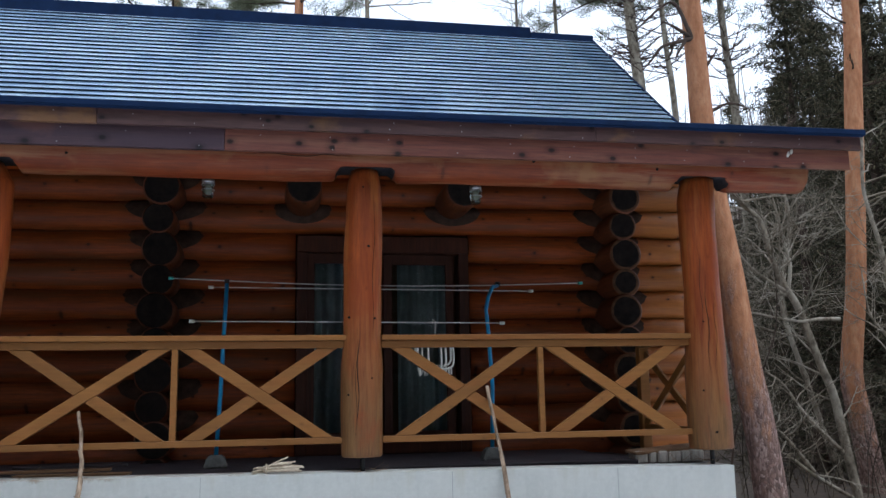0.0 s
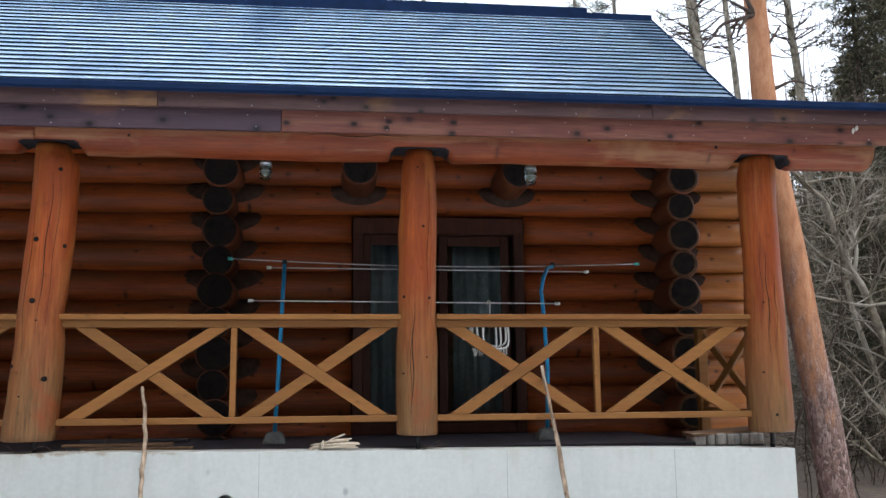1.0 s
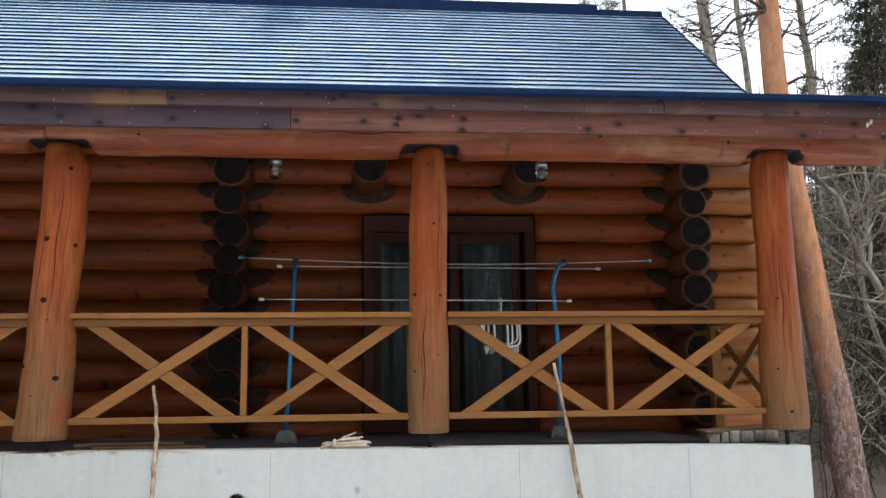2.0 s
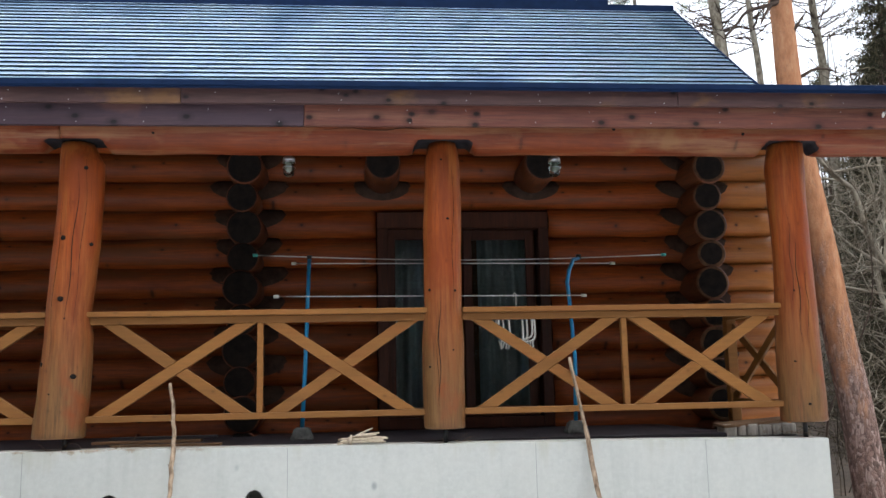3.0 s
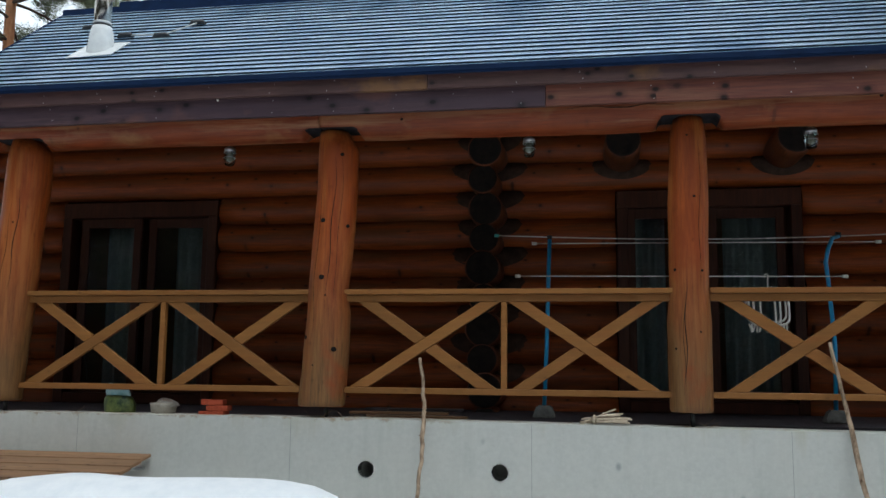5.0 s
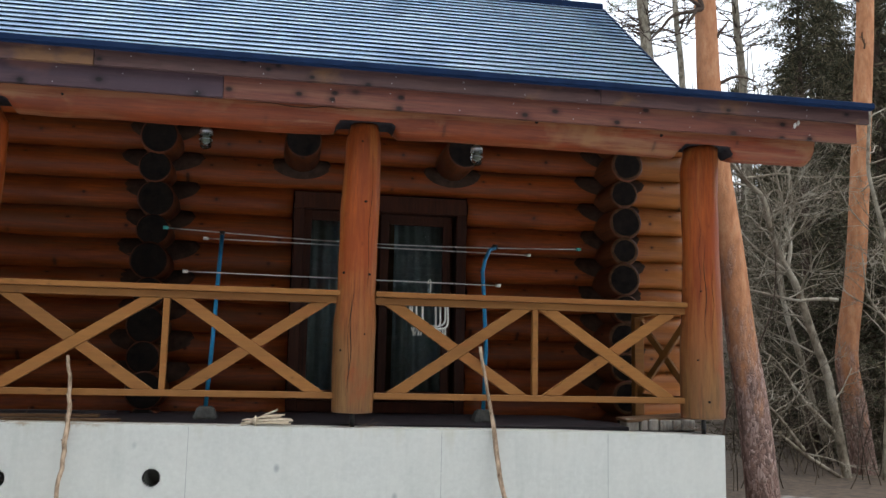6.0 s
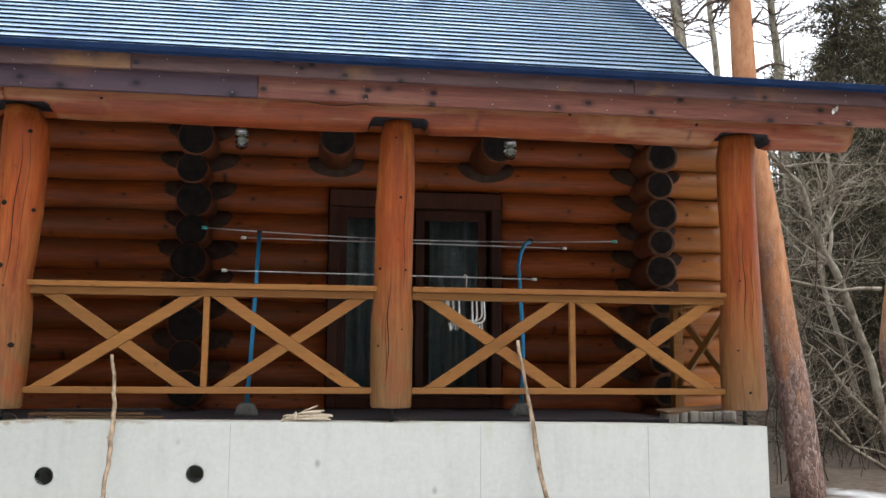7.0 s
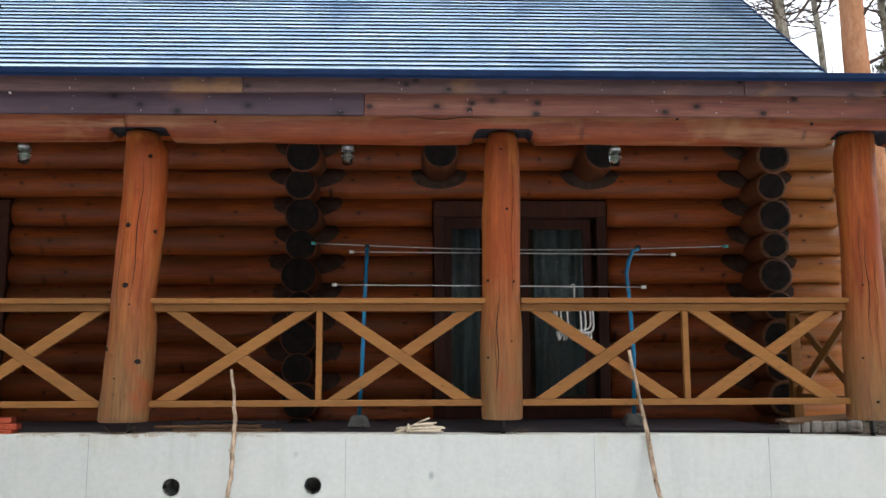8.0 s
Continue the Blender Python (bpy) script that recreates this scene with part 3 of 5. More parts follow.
def cross_log(x, y0, y1, z, r, seed):
    """A log along y whose sawn end shows a paler rim round a dark, checked heart."""
    rnd = random.Random(seed * 7 + int(abs(x) * 100))
    ph = rnd.uniform(0, 9)
    heart = rnd.uniform(0.74, 0.85)
    pts = [(x, y0, z), (x, y0 + 0.002, z), (x, y0 + 0.012, z)] + [(x, y0 + 0.012 + (y1 - y0 - 0.012) * k / 4, z) for k in (1, 2, 3, 4)]
    bm = bmesh.new()
    rings = tube(bm, pts, [r * heart, r * 0.92, r] + [r * (1 + 0.02 * math.sin(ph + k)) for k in range(4)], 24, cap_mi=1, wob=0.05)
    for v in rings[0]:
        off = Vector((v.co.x - x, 0, v.co.z - z)) * 0.10 * noise.noise(Vector((v.co.x * 14, seed, v.co.z * 14)))
        v.co += off
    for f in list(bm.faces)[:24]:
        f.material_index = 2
    return bm


def build_cross_wall(name, x, back, label):
    wall = thing(name, label, "wall", kind="structure", at=(x, 1.4, 0))
    for k in range(11):
        z = -0.135 + PITCH * k
        r = 0.165 if k % 2 == 1 else 0.142
        rnd = random.Random(k + 77)
        dx = rnd.uniform(-0.02, 0.02)
        bm = cross_log(x + dx, 1.4 + rnd.uniform(-0.02, 0.02), back, z, r, k)
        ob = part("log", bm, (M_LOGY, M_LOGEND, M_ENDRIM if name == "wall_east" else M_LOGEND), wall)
        ob.matrix_parent_inverse = wall.matrix_basis.inverted()


build_cross_wall("wall_east", 2.68, 9.7, "corner stack of dark round log ends on the gable wall")
build_cross_wall("wall_middle", -1.70, 2.6, "stack of dark log ends where a cross wall meets the porch")
build_cross_wall("wall_west", -7.85, 9.7, "corner stack of dark log ends on the far gable wall")


def build_scarfs():
    """Dark unstained saddle cuts on the wall logs beside each crossing log."""
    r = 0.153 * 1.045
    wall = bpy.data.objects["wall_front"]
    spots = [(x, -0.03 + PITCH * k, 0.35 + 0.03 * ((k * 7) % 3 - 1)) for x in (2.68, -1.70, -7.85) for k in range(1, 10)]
    spots += [(-0.43, 2.21, 0.29), (1.043, 2.21, 0.29)]
    for x, z, w in spots:
        bm = bmesh.new()
        n, m = 16, 6
        rows = []
        for i in range(n + 1):
            u = -1 + 2 * i / n
            h = math.sqrt(max(0.0, 1 - u * u))
            row = []
            for j in range(m + 1):
                a = radians(34 + 56 * h * (-1 + 2 * j / m))
                lift = r + 0.010 * h - 0.006 * (1 - h)
                row.append(bm.verts.new((x + w * u, WALL_Y - math.cos(a) * lift, z + math.sin(a) * lift)))
            rows.append(row)
        for a, b in zip(rows, rows[1:]):
            for j in range(m):
                bm.faces.new((a[j], a[j + 1], b[j + 1], b[j]))
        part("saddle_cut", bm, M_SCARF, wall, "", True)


build_scarfs()


def build_room():
    """Plain room behind the glass, and the walls that close the house."""
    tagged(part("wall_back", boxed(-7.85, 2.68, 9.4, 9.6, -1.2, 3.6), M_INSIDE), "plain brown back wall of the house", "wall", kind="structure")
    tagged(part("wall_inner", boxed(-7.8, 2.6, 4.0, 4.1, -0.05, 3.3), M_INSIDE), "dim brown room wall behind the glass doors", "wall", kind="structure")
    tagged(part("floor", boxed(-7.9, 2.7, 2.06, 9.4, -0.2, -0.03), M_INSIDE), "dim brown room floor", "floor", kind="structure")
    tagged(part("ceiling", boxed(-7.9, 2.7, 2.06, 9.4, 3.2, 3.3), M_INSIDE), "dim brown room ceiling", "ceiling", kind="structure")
    bm = bmesh.new()
    for x in (-7.85, 2.68):
        q = [(2.5, 2.9), (9.0, 2.9), (5.72, 5.75)]
        a = [bm.verts.new((x - 0.1, y, z)) for y, z in q]
        b = [bm.verts.new((x + 0.1, y, z)) for y, z in q]
        bm.faces.new(a)
        bm.faces.new(b)
        for i in range(3):
            bm.faces.new((a[i], a[(i + 1) % 3], b[(i + 1) % 3], b[i]))
    tagged(part("wall_gable", bm, M_LOG), "brown timber gable ends under the roof", "wall", kind="structure")


build_room()


def build_door(name, x0, x1, glass, label):
    d = thing(name, label, "door", kind="structure", at=(0, 0, 0))
    y = 1.80
    part("frame", boxed(x0, x1, y - 0.02, y + 0.16, DOOR_TOP - 0.13, DOOR_TOP + 0.03, 0.006), M_DOOR, d)
    part("frame", boxed(x0, x0 + 0.1, y - 0.02, y + 0.16, -0.04, DOOR_TOP - 0.132, 0.006), M_DOOR, d)
    part("frame", boxed(x1 - 0.1, x1, y - 0.02, y + 0.16, -0.04, DOOR_TOP - 0.132, 0.006), M_DOOR, d)
    part("sill", boxed(x0 + 0.1, x1 - 0.1, y, y + 0.16, -0.04, 0.06, 0.005), M_DOOR, d)
    for i, (g0, g1) in enumerate(glass):
        yy = y + 0.03 + 0.055 * i
        bm = bmesh.new()
        s = 0.085
        box(bm, g0 - s, g0, yy, yy + 0.04, 0.062, DOOR_TOP - 0.135, 0.004)
        box(bm, g1, g1 + s, yy, yy + 0.04, 0.062, DOOR_TOP - 0.135, 0.004)
        box(bm, g0, g1, yy, yy + 0.04, 1.768, DOOR_TOP - 0.135, 0.004)
        box(bm, g0, g1, yy, yy + 0.04, 0.062, 0.16, 0.004)
        sash = part("sash", bm, M_DOOR, d)
        pane = part("pane", boxed(g0 - 0.005, g1 + 0.005, yy + 0.016, yy + 0.022, 0.155, 1.773), M_GLASS, sash)
        pane.visible_shadow = False
    return d


build_door("door_1", -0.48, 1.19, [(-0.31, 0.22), (0.445, 0.975)], "closed brown wooden sliding glass door with curtains behind")
build_door("door_2", -6.22, -4.5, [(-5.946, -5.44), (-5.212, -4.7)], "closed brown wooden sliding glass door, wide and dark")


def build_curtain(x0, x1, y, seed):
    rnd = random.Random(seed)
    bm = bmesh.new()
    n = int((x1 - x0) / 0.012)
    ph = rnd.uniform(0, 6)
    rows = [0.1, 0.7, 1.3, 1.84]
    grid = []
    for z in rows:
        amp = 0.03 + 0.012 * (1.84 - z)
        grid.append([bm.verts.new((x0 + (x1 - x0) * i / n, y + amp * math.sin(ph + i * 0.62 + 0.5 * math.sin(i * 0.13)), z)) for i in range(n + 1)])
    for a, b in zip(grid, grid[1:]):
        for i in range(n):
            bm.faces.new((a[i], a[i + 1], b[i + 1], b[i]))
    ob = part("curtain", bm, M_CURTAIN, None, "", True)
    so = ob.modifiers.new("thick", "SOLIDIFY")
    so.thickness = 0.003
    tagged(ob, "grey-green pleated curtain hanging behind the glass", "curtain", "curtains behind the doors")


build_curtain(-0.36, -0.02, 2.12, 1)
build_curtain(0.52, 1.02, 2.12, 2)
build_curtain(-5.9, -5.5, 2.12, 3)
build_curtain(-5.1, -4.75, 2.12, 4)

# ---------------------------------------------------------------- posts, beam, porch roof
# each post: its place, its foot's height, and (height, sideways, radius) up the trunk
POSTS = [
    (2.75, 0.035, [(0.035, 0.0, 0.168), (0.25, -0.005, 0.172), (0.66, -0.004, 0.165), (0.9, 0.0, 0.158), (1.35, 0.002, 0.145), (1.8, -0.006, 0.146), (2.03, -0.006, 0.151), (2.21, 0.014, 0.136)]),
    (-0.015, 0.05, [(0.05, -0.006, 0.151), (0.36, -0.006, 0.155), (0.70, -0.004, 0.156), (0.93, 0.0, 0.140), (1.30, 0.002, 0.144), (1.56, 0.004, 0.150), (1.87, 0.014, 0.138), (2.09, 0.017, 0.132), (2.21, 0.021, 0.106)]),
    (-2.74, 0.047, [(0.047, -0.041, 0.179), (0.32, -0.021, 0.177), (0.55, -0.012, 0.176), (0.75, 0.0, 0.170), (0.94, -0.009, 0.156), (1.14, 0.008, 0.160), (1.40, 0.028, 0.165), (1.78, 0.047, 0.161), (2.05, 0.047, 0.159), (2.20, 0.010, 0.116)]),
    (-5.47, 0.05, [(0.05, -0.07, 0.186), (0.5, -0.04, 0.183), (1.0, 0.0, 0.181), (1.55, 0.04, 0.180), (1.85, 0.06, 0.183), (2.12, 0.068, 0.172), (2.23, 0.03, 0.115)]),
    (-8.2, 0.05, [(0.05, -0.01, 0.16), (1.0, 0.0, 0.145), (2.0, 0.01, 0.13), (2.22, 0.012, 0.11)]),
]
# knots that stand out: height, sideways on the face, size
KNOTS = [
    [(1.03, -0.07, 0.009), (0.49, -0.10, 0.010), (0.17, -0.03, 0.013)],
    [(2.06, -0.02, 0.009), (1.60, 0.03, 0.013), (1.07, -0.11, 0.013), (1.06, 0.08, 0.012), (0.62, 0.06, 0.008), (0.50, -0.11, 0.011)],
    [(1.99, 0.07, 0.018), (1.47, -0.05, 0.022), (1.43, 0.13, 0.018), (1.03, -0.02, 0.024), (0.89, 0.02, 0.008), (0.57, -0.135, 0.020), (0.48, 0.10, 0.024), (0.36, -0.05, 0.009)],
    [(0.62, -0.01, 0.012), (1.5, 0.03, 0.009)],
    [(1.2, 0.0, 0.012)],
]


def build_post(x, z0, rows, knots, seed, label):
    rnd = random.Random(seed)
    post = thing("log_post", label, "post", "porch posts", at=(x, 0, z0))
    hs = [r[0] for r in rows]

    def size(z):
        return float(np.interp(z, hs, [r[1] for r in rows])), float(np.interp(z, hs, [r[2] for r in rows]))

    def skin(z, a, out=0.0):
        """A place on the trunk's skin at height z, turned by a."""
        c, r = size(z)
        q = Vector((math.cos(a) * 1.1 + seed * 5, math.sin(a) * 1.1, z * 1.6))
        r *= 1 + 0.05 * noise.noise(q) + 0.025 * noise.noise(q * 3.1)
        return Vector((c + math.cos(a) * (r + out), math.sin(a) * (r + out), z - z0))
    bm = bmesh.new()
    n, seg = 44, 36
    rings = []
    for i in range(-1, n + 1):
        z = z0 + (hs[-1] - z0) * max(i, 0) / n
        ring = []
        for k in range(seg):
            p = skin(z, 2 * math.pi * k / seg, -0.012 if i < 0 else 0.0)
            if i == 0:
                p.z += 0.012
            ring.append(bm.verts.new(p))
        rings.append(ring)
    for a, b in zip(rings, rings[1:]):
        for k in range(seg):
            bm.faces.new((a[k], a[(k + 1) % seg], b[(k + 1) % seg], b[k])).smooth = True
    bm.faces.new(rings[0][::-1])
    bm.faces.new(rings[-1])
    part("trunk", bm, M_POST, post)
    for z, side, sz in knots:
        r = size(z)[1]
        a = -math.pi / 2 + math.asin(max(-0.95, min(0.95, side / r)))
        d = Vector((math.cos(a), math.sin(a), 0))
        p = skin(z, a)
        bm = tubed([p - d * 0.015, p + d * 0.002, p + d * 0.005], [sz, sz * 0.92, sz * 0.35], 12)
        for v in bm.verts:
            v.co.z = p.z + (v.co.z - p.z) * (0.85 + 0.3 * noise.noise(v.co * 30))
        part("knot", bm, M_LOGEND, post, "dark weathered knot")
    for c in range(3):
        a = rnd.uniform(-2.1, -1.0)
        za = rnd.uniform(0.1, 1.1)
        zb = min(za + rnd.uniform(0.5, 1.3), 2.05)
        ck = [skin(za + (zb - za) * i / 16, a + 0.05 * math.sin(i * 0.7 + seed + c), 0.0004) for i in range(17)]
        wide = 0.0030 if c == 0 else 0.0014
        part("drying_crack", tubed(ck, [0.0004 + wide * math.sin(math.pi * i / 16) for i in range(17)], 6), M_LOGEND, post)
    part("steel_foot", tubed([(0, 0, top_z(x) - z0 - 0.004), (0, 0, 0.03)], 0.018, 10), M_BLACK, post, "rusty steel jack foot")
    return post


for i, ((x, z0, rows), kn) in enumerate(zip(POSTS, KNOTS)):
    build_post(x, z0, rows, kn, i + 3, "stained round log post, worn pale towards its foot")


def build_beam():
    beam = thing("eave_beam", "long stained round log beam notched over the posts", "beam", at=(0, 0, 2.3))
    for a, b in ((-9.1, -2.82), (-2.815, 3.69)):
        n = int((b - a) / 0.03)
        bm = tubed([(a + (b - a) * i / n, 0.0, 0.0) for i in range(n + 1)], [(0.172 if b > 0 else 0.160) * (1 + 0.02 * math.sin(i * 0.06 + a)) for i in range(n + 1)], 28, wob=0.05)
        cut = set()
        for v in bm.verts:
            for p in POSTS:
                dx = abs(v.co.x - p[0] - p[2][-1][1])
                k = min(1.0, max(0.0, (dx - 0.19) / 0.07))
                lift = -0.085 - 0.10 * k * k * (3 - 2 * k)
                if dx < 0.27 and v.co.z < lift - 0.004:
                    v.co.z = lift
                    cut.add(v)
        # notch faces take the dark material that stands for shade in the recess
        for f in bm.faces:
            if sum(v in cut for v in f.verts) >= 3:
                f.material_index = 1
        part("log", bm, (M_BEAM, M_NOTCH), beam)
    # drying cracks along the face
    rnd = random.Random(12)
    for x0, ln, ang in ((-2.3, 1.1, 0.25), (-0.9, 0.8, -0.1), (0.5, 1.3, 0.3), (1.9, 0.7, 0.05), (-4.6, 1.2, 0.15), (-6.9, 0.9, 0.0)):
        r = 0.175 if x0 > -2.8 else 0.163
        pts = []
        for i in range(15):
            t = ang + 0.05 * math.sin(i * 0.8 + x0) + rnd.uniform(-0.015, 0.015)
            pts.append((x0 + ln * i / 14, -math.cos(t) * r, math.sin(t) * r))
        part("drying_crack", tubed(pts, [0.0006 + 0.0028 * math.sin(math.pi * i / 14) for i in range(15)], 6), M_LOGEND, beam)
    for x0, ang, sz in ((-2.15, -0.3, 0.011), (-0.72, 0.1, 0.014), (1.32, -0.05, 0.015), (2.2, 0.45, 0.012), (2.35, -0.25, 0.014), (-4.9, 0.2, 0.014), (-6.4, -0.1, 0.012), (0.9, 0.5, 0.010)):
        r = 0.172 if x0 > -2.8 else 0.160
        d = Vector((0, -math.cos(ang), math.sin(ang)))
        p = Vector((x0, 0, 0)) + d * r
        part("knot", tubed([p - d * 0.02, p + d * 0.004, p + d * 0.007], [sz, sz * 0.9, sz * 0.35], 10), M_LOGEND, beam, "dark knot")


build_beam()


def build_joists():
    for x in (-0.43, 1.043):
        j = part("floor_joist_end", cross_log(x, 1.2, 2.3, 2.38, 0.165, 5), (M_LOGY, M_LOGEND, M_LOGEND))
        tagged(j, "dark log joist end sticking out above the door", "beam", "joist ends over the door")


build_joists()
VERGE_L, VERGE_R = -8.95, 4.02
RIDGE_Y, RIDGE_Z, SLOPE = 5.72, 5.90, 0.8


def build_fascia():
    fas = thing("fascia", "stained double fascia board under the eave, purple-brown and blotched", "fascia", kind="structure", at=(0, 0, 0))
    xs = [VERGE_L, -5.6, -1.9, 1.75, 4.02]
    for i, (a, b) in enumerate(zip(xs, xs[1:])):
        part("upper_board", boxed(a, b - 0.004, -0.425, -0.386, 2.398, 2.512, 0.003), M_FASCIA_U, fas)
    xs = [VERGE_L, -6.2, -1.03, 3.93]
    for i, (a, b) in enumerate(zip(xs, xs[1:])):
        part("lower_board", boxed(a, b - 0.004, -0.385, -0.345, 2.244, 2.43, 0.003), M_FASCIA_O if i == 2 else M_FASCIA, fas)
    part("edge_flashing", boxed(VERGE_L - 0.02, VERGE_R + 0.02, -0.47, -0.35, 2.513, 2.56, 0.006), M_NAVY, fas, "navy painted metal eave edge")
    for x, z, h in ((-3.57, 2.385, 0.012), (3.375, 2.33, 0.045), (3.405, 2.355, 0.04)):
        part("paint_chip", tubed([(x, -0.387, z), (x + 0.006, -0.388, z + h * 0.5), (x + 0.012, -0.387, z + h)], [0.006, 0.013, 0.006], 8), M_WHITEP, fas, "pale bare chip")

    nail = None
    rnd = random.Random(31)
    x = VERGE_L + 0.2
    while x < 3.9:
        for y, z in ((-0.4265, 2.425), (-0.4265, 2.482), (-0.3865, 2.275), (-0.3865, 2.365)):
            if rnd.random() < 0.25:
                continue
            if nail is None:
                bm = tubed([(0, 0.004, 0), (0, -0.001, 0), (0, -0.002, 0)], [0.0038, 0.0038, 0.002], 8)
                ob = part("nail", bm, M_GALV, fas, "pale nail head")
                nail = ob.data
            else:
                ob = new("nail", nail)
                ob.parent = fas
            ob.location = (x + rnd.uniform(-0.05, 0.05), y, z + rnd.uniform(-0.012, 0.012))
        x += 0.47


build_fascia()


def build_porch_roof():
    bm = bmesh.new()
    def zz(y):
        return 2.545 + 0.28 * (y + 0.45)
    for dz, mi in ((0.0, 0),):
        ys = [(-0.46, zz(-0.46)), (2.56, zz(2.56))]
        v = []
        for x in (VERGE_L, VERGE_R):
            for y, z in ys:
                v.append([bm.verts.new((x, y, z)), bm.verts.new((x, y, z - 0.045))])
        for k in (0, 1):
            bm.faces.new((v[0][k], v[1][k], v[3][k], v[2][k]))
        for a, b in ((0, 1), (1, 3), (3, 2), (2, 0)):
            bm.faces.new((v[a][0], v[b][0], v[b][1], v[a][1]))
    pr = tagged(part("roof_porch", bm, M_NAVY), "low-pitched navy metal porch roof", "roof", kind="structure")
    bm = bmesh.new()
    x = VERGE_L + 0.1
    while x < VERGE_R - 0.2:
        q = [(x, -0.34, zz(-0.34) - 0.055), (x + 0.145, -0.34, zz(-0.34) - 0.055), (x + 0.145, 2.2, zz(2.2) - 0.055), (x, 2.2, zz(2.2) - 0.055)]
        a = [bm.verts.new(p) for p in q]
        b = [bm.verts.new((p[0], p[1], p[2] - 0.015)) for p in q]
        bm.faces.new(a)
        bm.faces.new(b)
        for i in range(4):
            bm.faces.new((a[i], a[(i + 1) % 4], b[(i + 1) % 4], b[i]))
        x += 0.15
    tagged(part("ceiling_porch", bm, M_SOFFIT), "brown boarded porch ceiling", "ceiling", kind="structure")


build_porch_roof()


def build_main_roof():
    y0 = 2.45
    bm = bmesh.new()
    def pt(x, y, off=0.0):
        s = math.sqrt(1 + SLOPE * SLOPE)
        return (x, y - off * SLOPE / s, RIDGE_Z - SLOPE * (RIDGE_Y - y) + off / s)
    back = 9.0
    prof = [pt(0, y0, -0.03)[1:], (RIDGE_Y, RIDGE_Z - 0.04), (back, RIDGE_Z - 0.04 - SLOPE * (back - RIDGE_Y)), (back, RIDGE_Z - 0.2 - SLOPE * (back - RIDGE_Y)), (RIDGE_Y, RIDGE_Z - 0.2), (y0, pt(0, y0, 0)[2] - 0.2)]
    a = [bm.verts.new((VERGE_L, *p)) for p in prof]
    b = [bm.verts.new((VERGE_R, *p)) for p in prof]
    for i in range(len(prof)):
        j = (i + 1) % len(prof)
        bm.faces.new((a[i], a[j], b[j], b[i]))
    bm.faces.new(a)
    bm.faces.new(b)
    roof = tagged(part("roof_main", bm, M_NAVY), "steep blue metal roof laid in horizontal stepped courses", "roof", kind="structure")
    step = ROOF_STEP
    n = int((RIDGE_Y - y0) / step) + 1
    rnd = random.Random(4)
    for i in range(n):
        ya, yb = y0 + i * step, min(y0 + (i + 1) * step, RIDGE_Y - 0.01)
        bm = bmesh.new()
        segs = 26
        lo, nose, under, hi = [], [], [], []
        for k in range(segs + 1):
            x = VERGE_L - 0.01 + (VERGE_R - VERGE_L + 0.02) * k / segs
            w = 0.001 * noise.noise(Vector((x * 1.1, i * 3.1, 0)))
            lo.append(bm.verts.new(pt(x, ya - 0.010, 0.030 + w)))
            nose.append(bm.verts.new(pt(x, ya - 0.0115, 0.0275 + w)))
            under.append(bm.verts.new(pt(x, ya + 0.010, -0.018)))
            hi.append(bm.verts.new(pt(x, yb + 0.008, 0.002)))
        for k in range(segs):
            f = bm.faces.new((lo[k], lo[k + 1], hi[k + 1], hi[k]))
            f = bm.faces.new((nose[k], nose[k + 1], lo[k + 1], lo[k]))
            # underside of the lap: its shadow is painted with the darker material
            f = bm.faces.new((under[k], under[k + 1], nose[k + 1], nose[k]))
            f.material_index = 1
        part("course", bm, (M_ROOF, M_LAPSHADE), roof)
    bm = bmesh.new()
    for x0, x1, h in ((VERGE_L - 0.02, -8.0, 0.02), (-8.0, 3.04, 0.095), (3.04, VERGE_R + 0.02, 0.02)):
        box(bm, x0, x1, RIDGE_Y - 0.14, RIDGE_Y + 0.14, RIDGE_Z - 0.1, RIDGE_Z + h, 0.008)
    part("ridge_cap", bm, M_NAVY, roof, "navy ridge vent cap")
    for x in (VERGE_L, VERGE_R):
        bm = bmesh.new()
        s = 1 if x > 0 else -1
        for yy0, yy1 in ((y0, RIDGE_Y),):
            v = [bm.verts.new(p) for p in (pt(x + s * 0.012, yy0, 0.03), pt(x + s * 0.012, yy1, 0.03), pt(x + s * 0.012, yy1, -0.16), pt(x + s * 0.012, yy0, -0.16))]
            w = [bm.verts.new(p) for p in (pt(x + s * 0.04, yy0, 0.03), pt(x + s * 0.04, yy1, 0.03), pt(x + s * 0.04, yy1, -0.16), pt(x + s * 0.04, yy0, -0.16))]
            bm.faces.new(v)
            bm.faces.new(w)
            for i in range(4):
                bm.faces.new((v[i], v[(i + 1) % 4], w[(i + 1) % 4], w[i]))
        part("verge_trim", bm, M_NAVY, roof)


ROOF_STEP = 0.12
build_main_roof()

# ---------------------------------------------------------------- railings


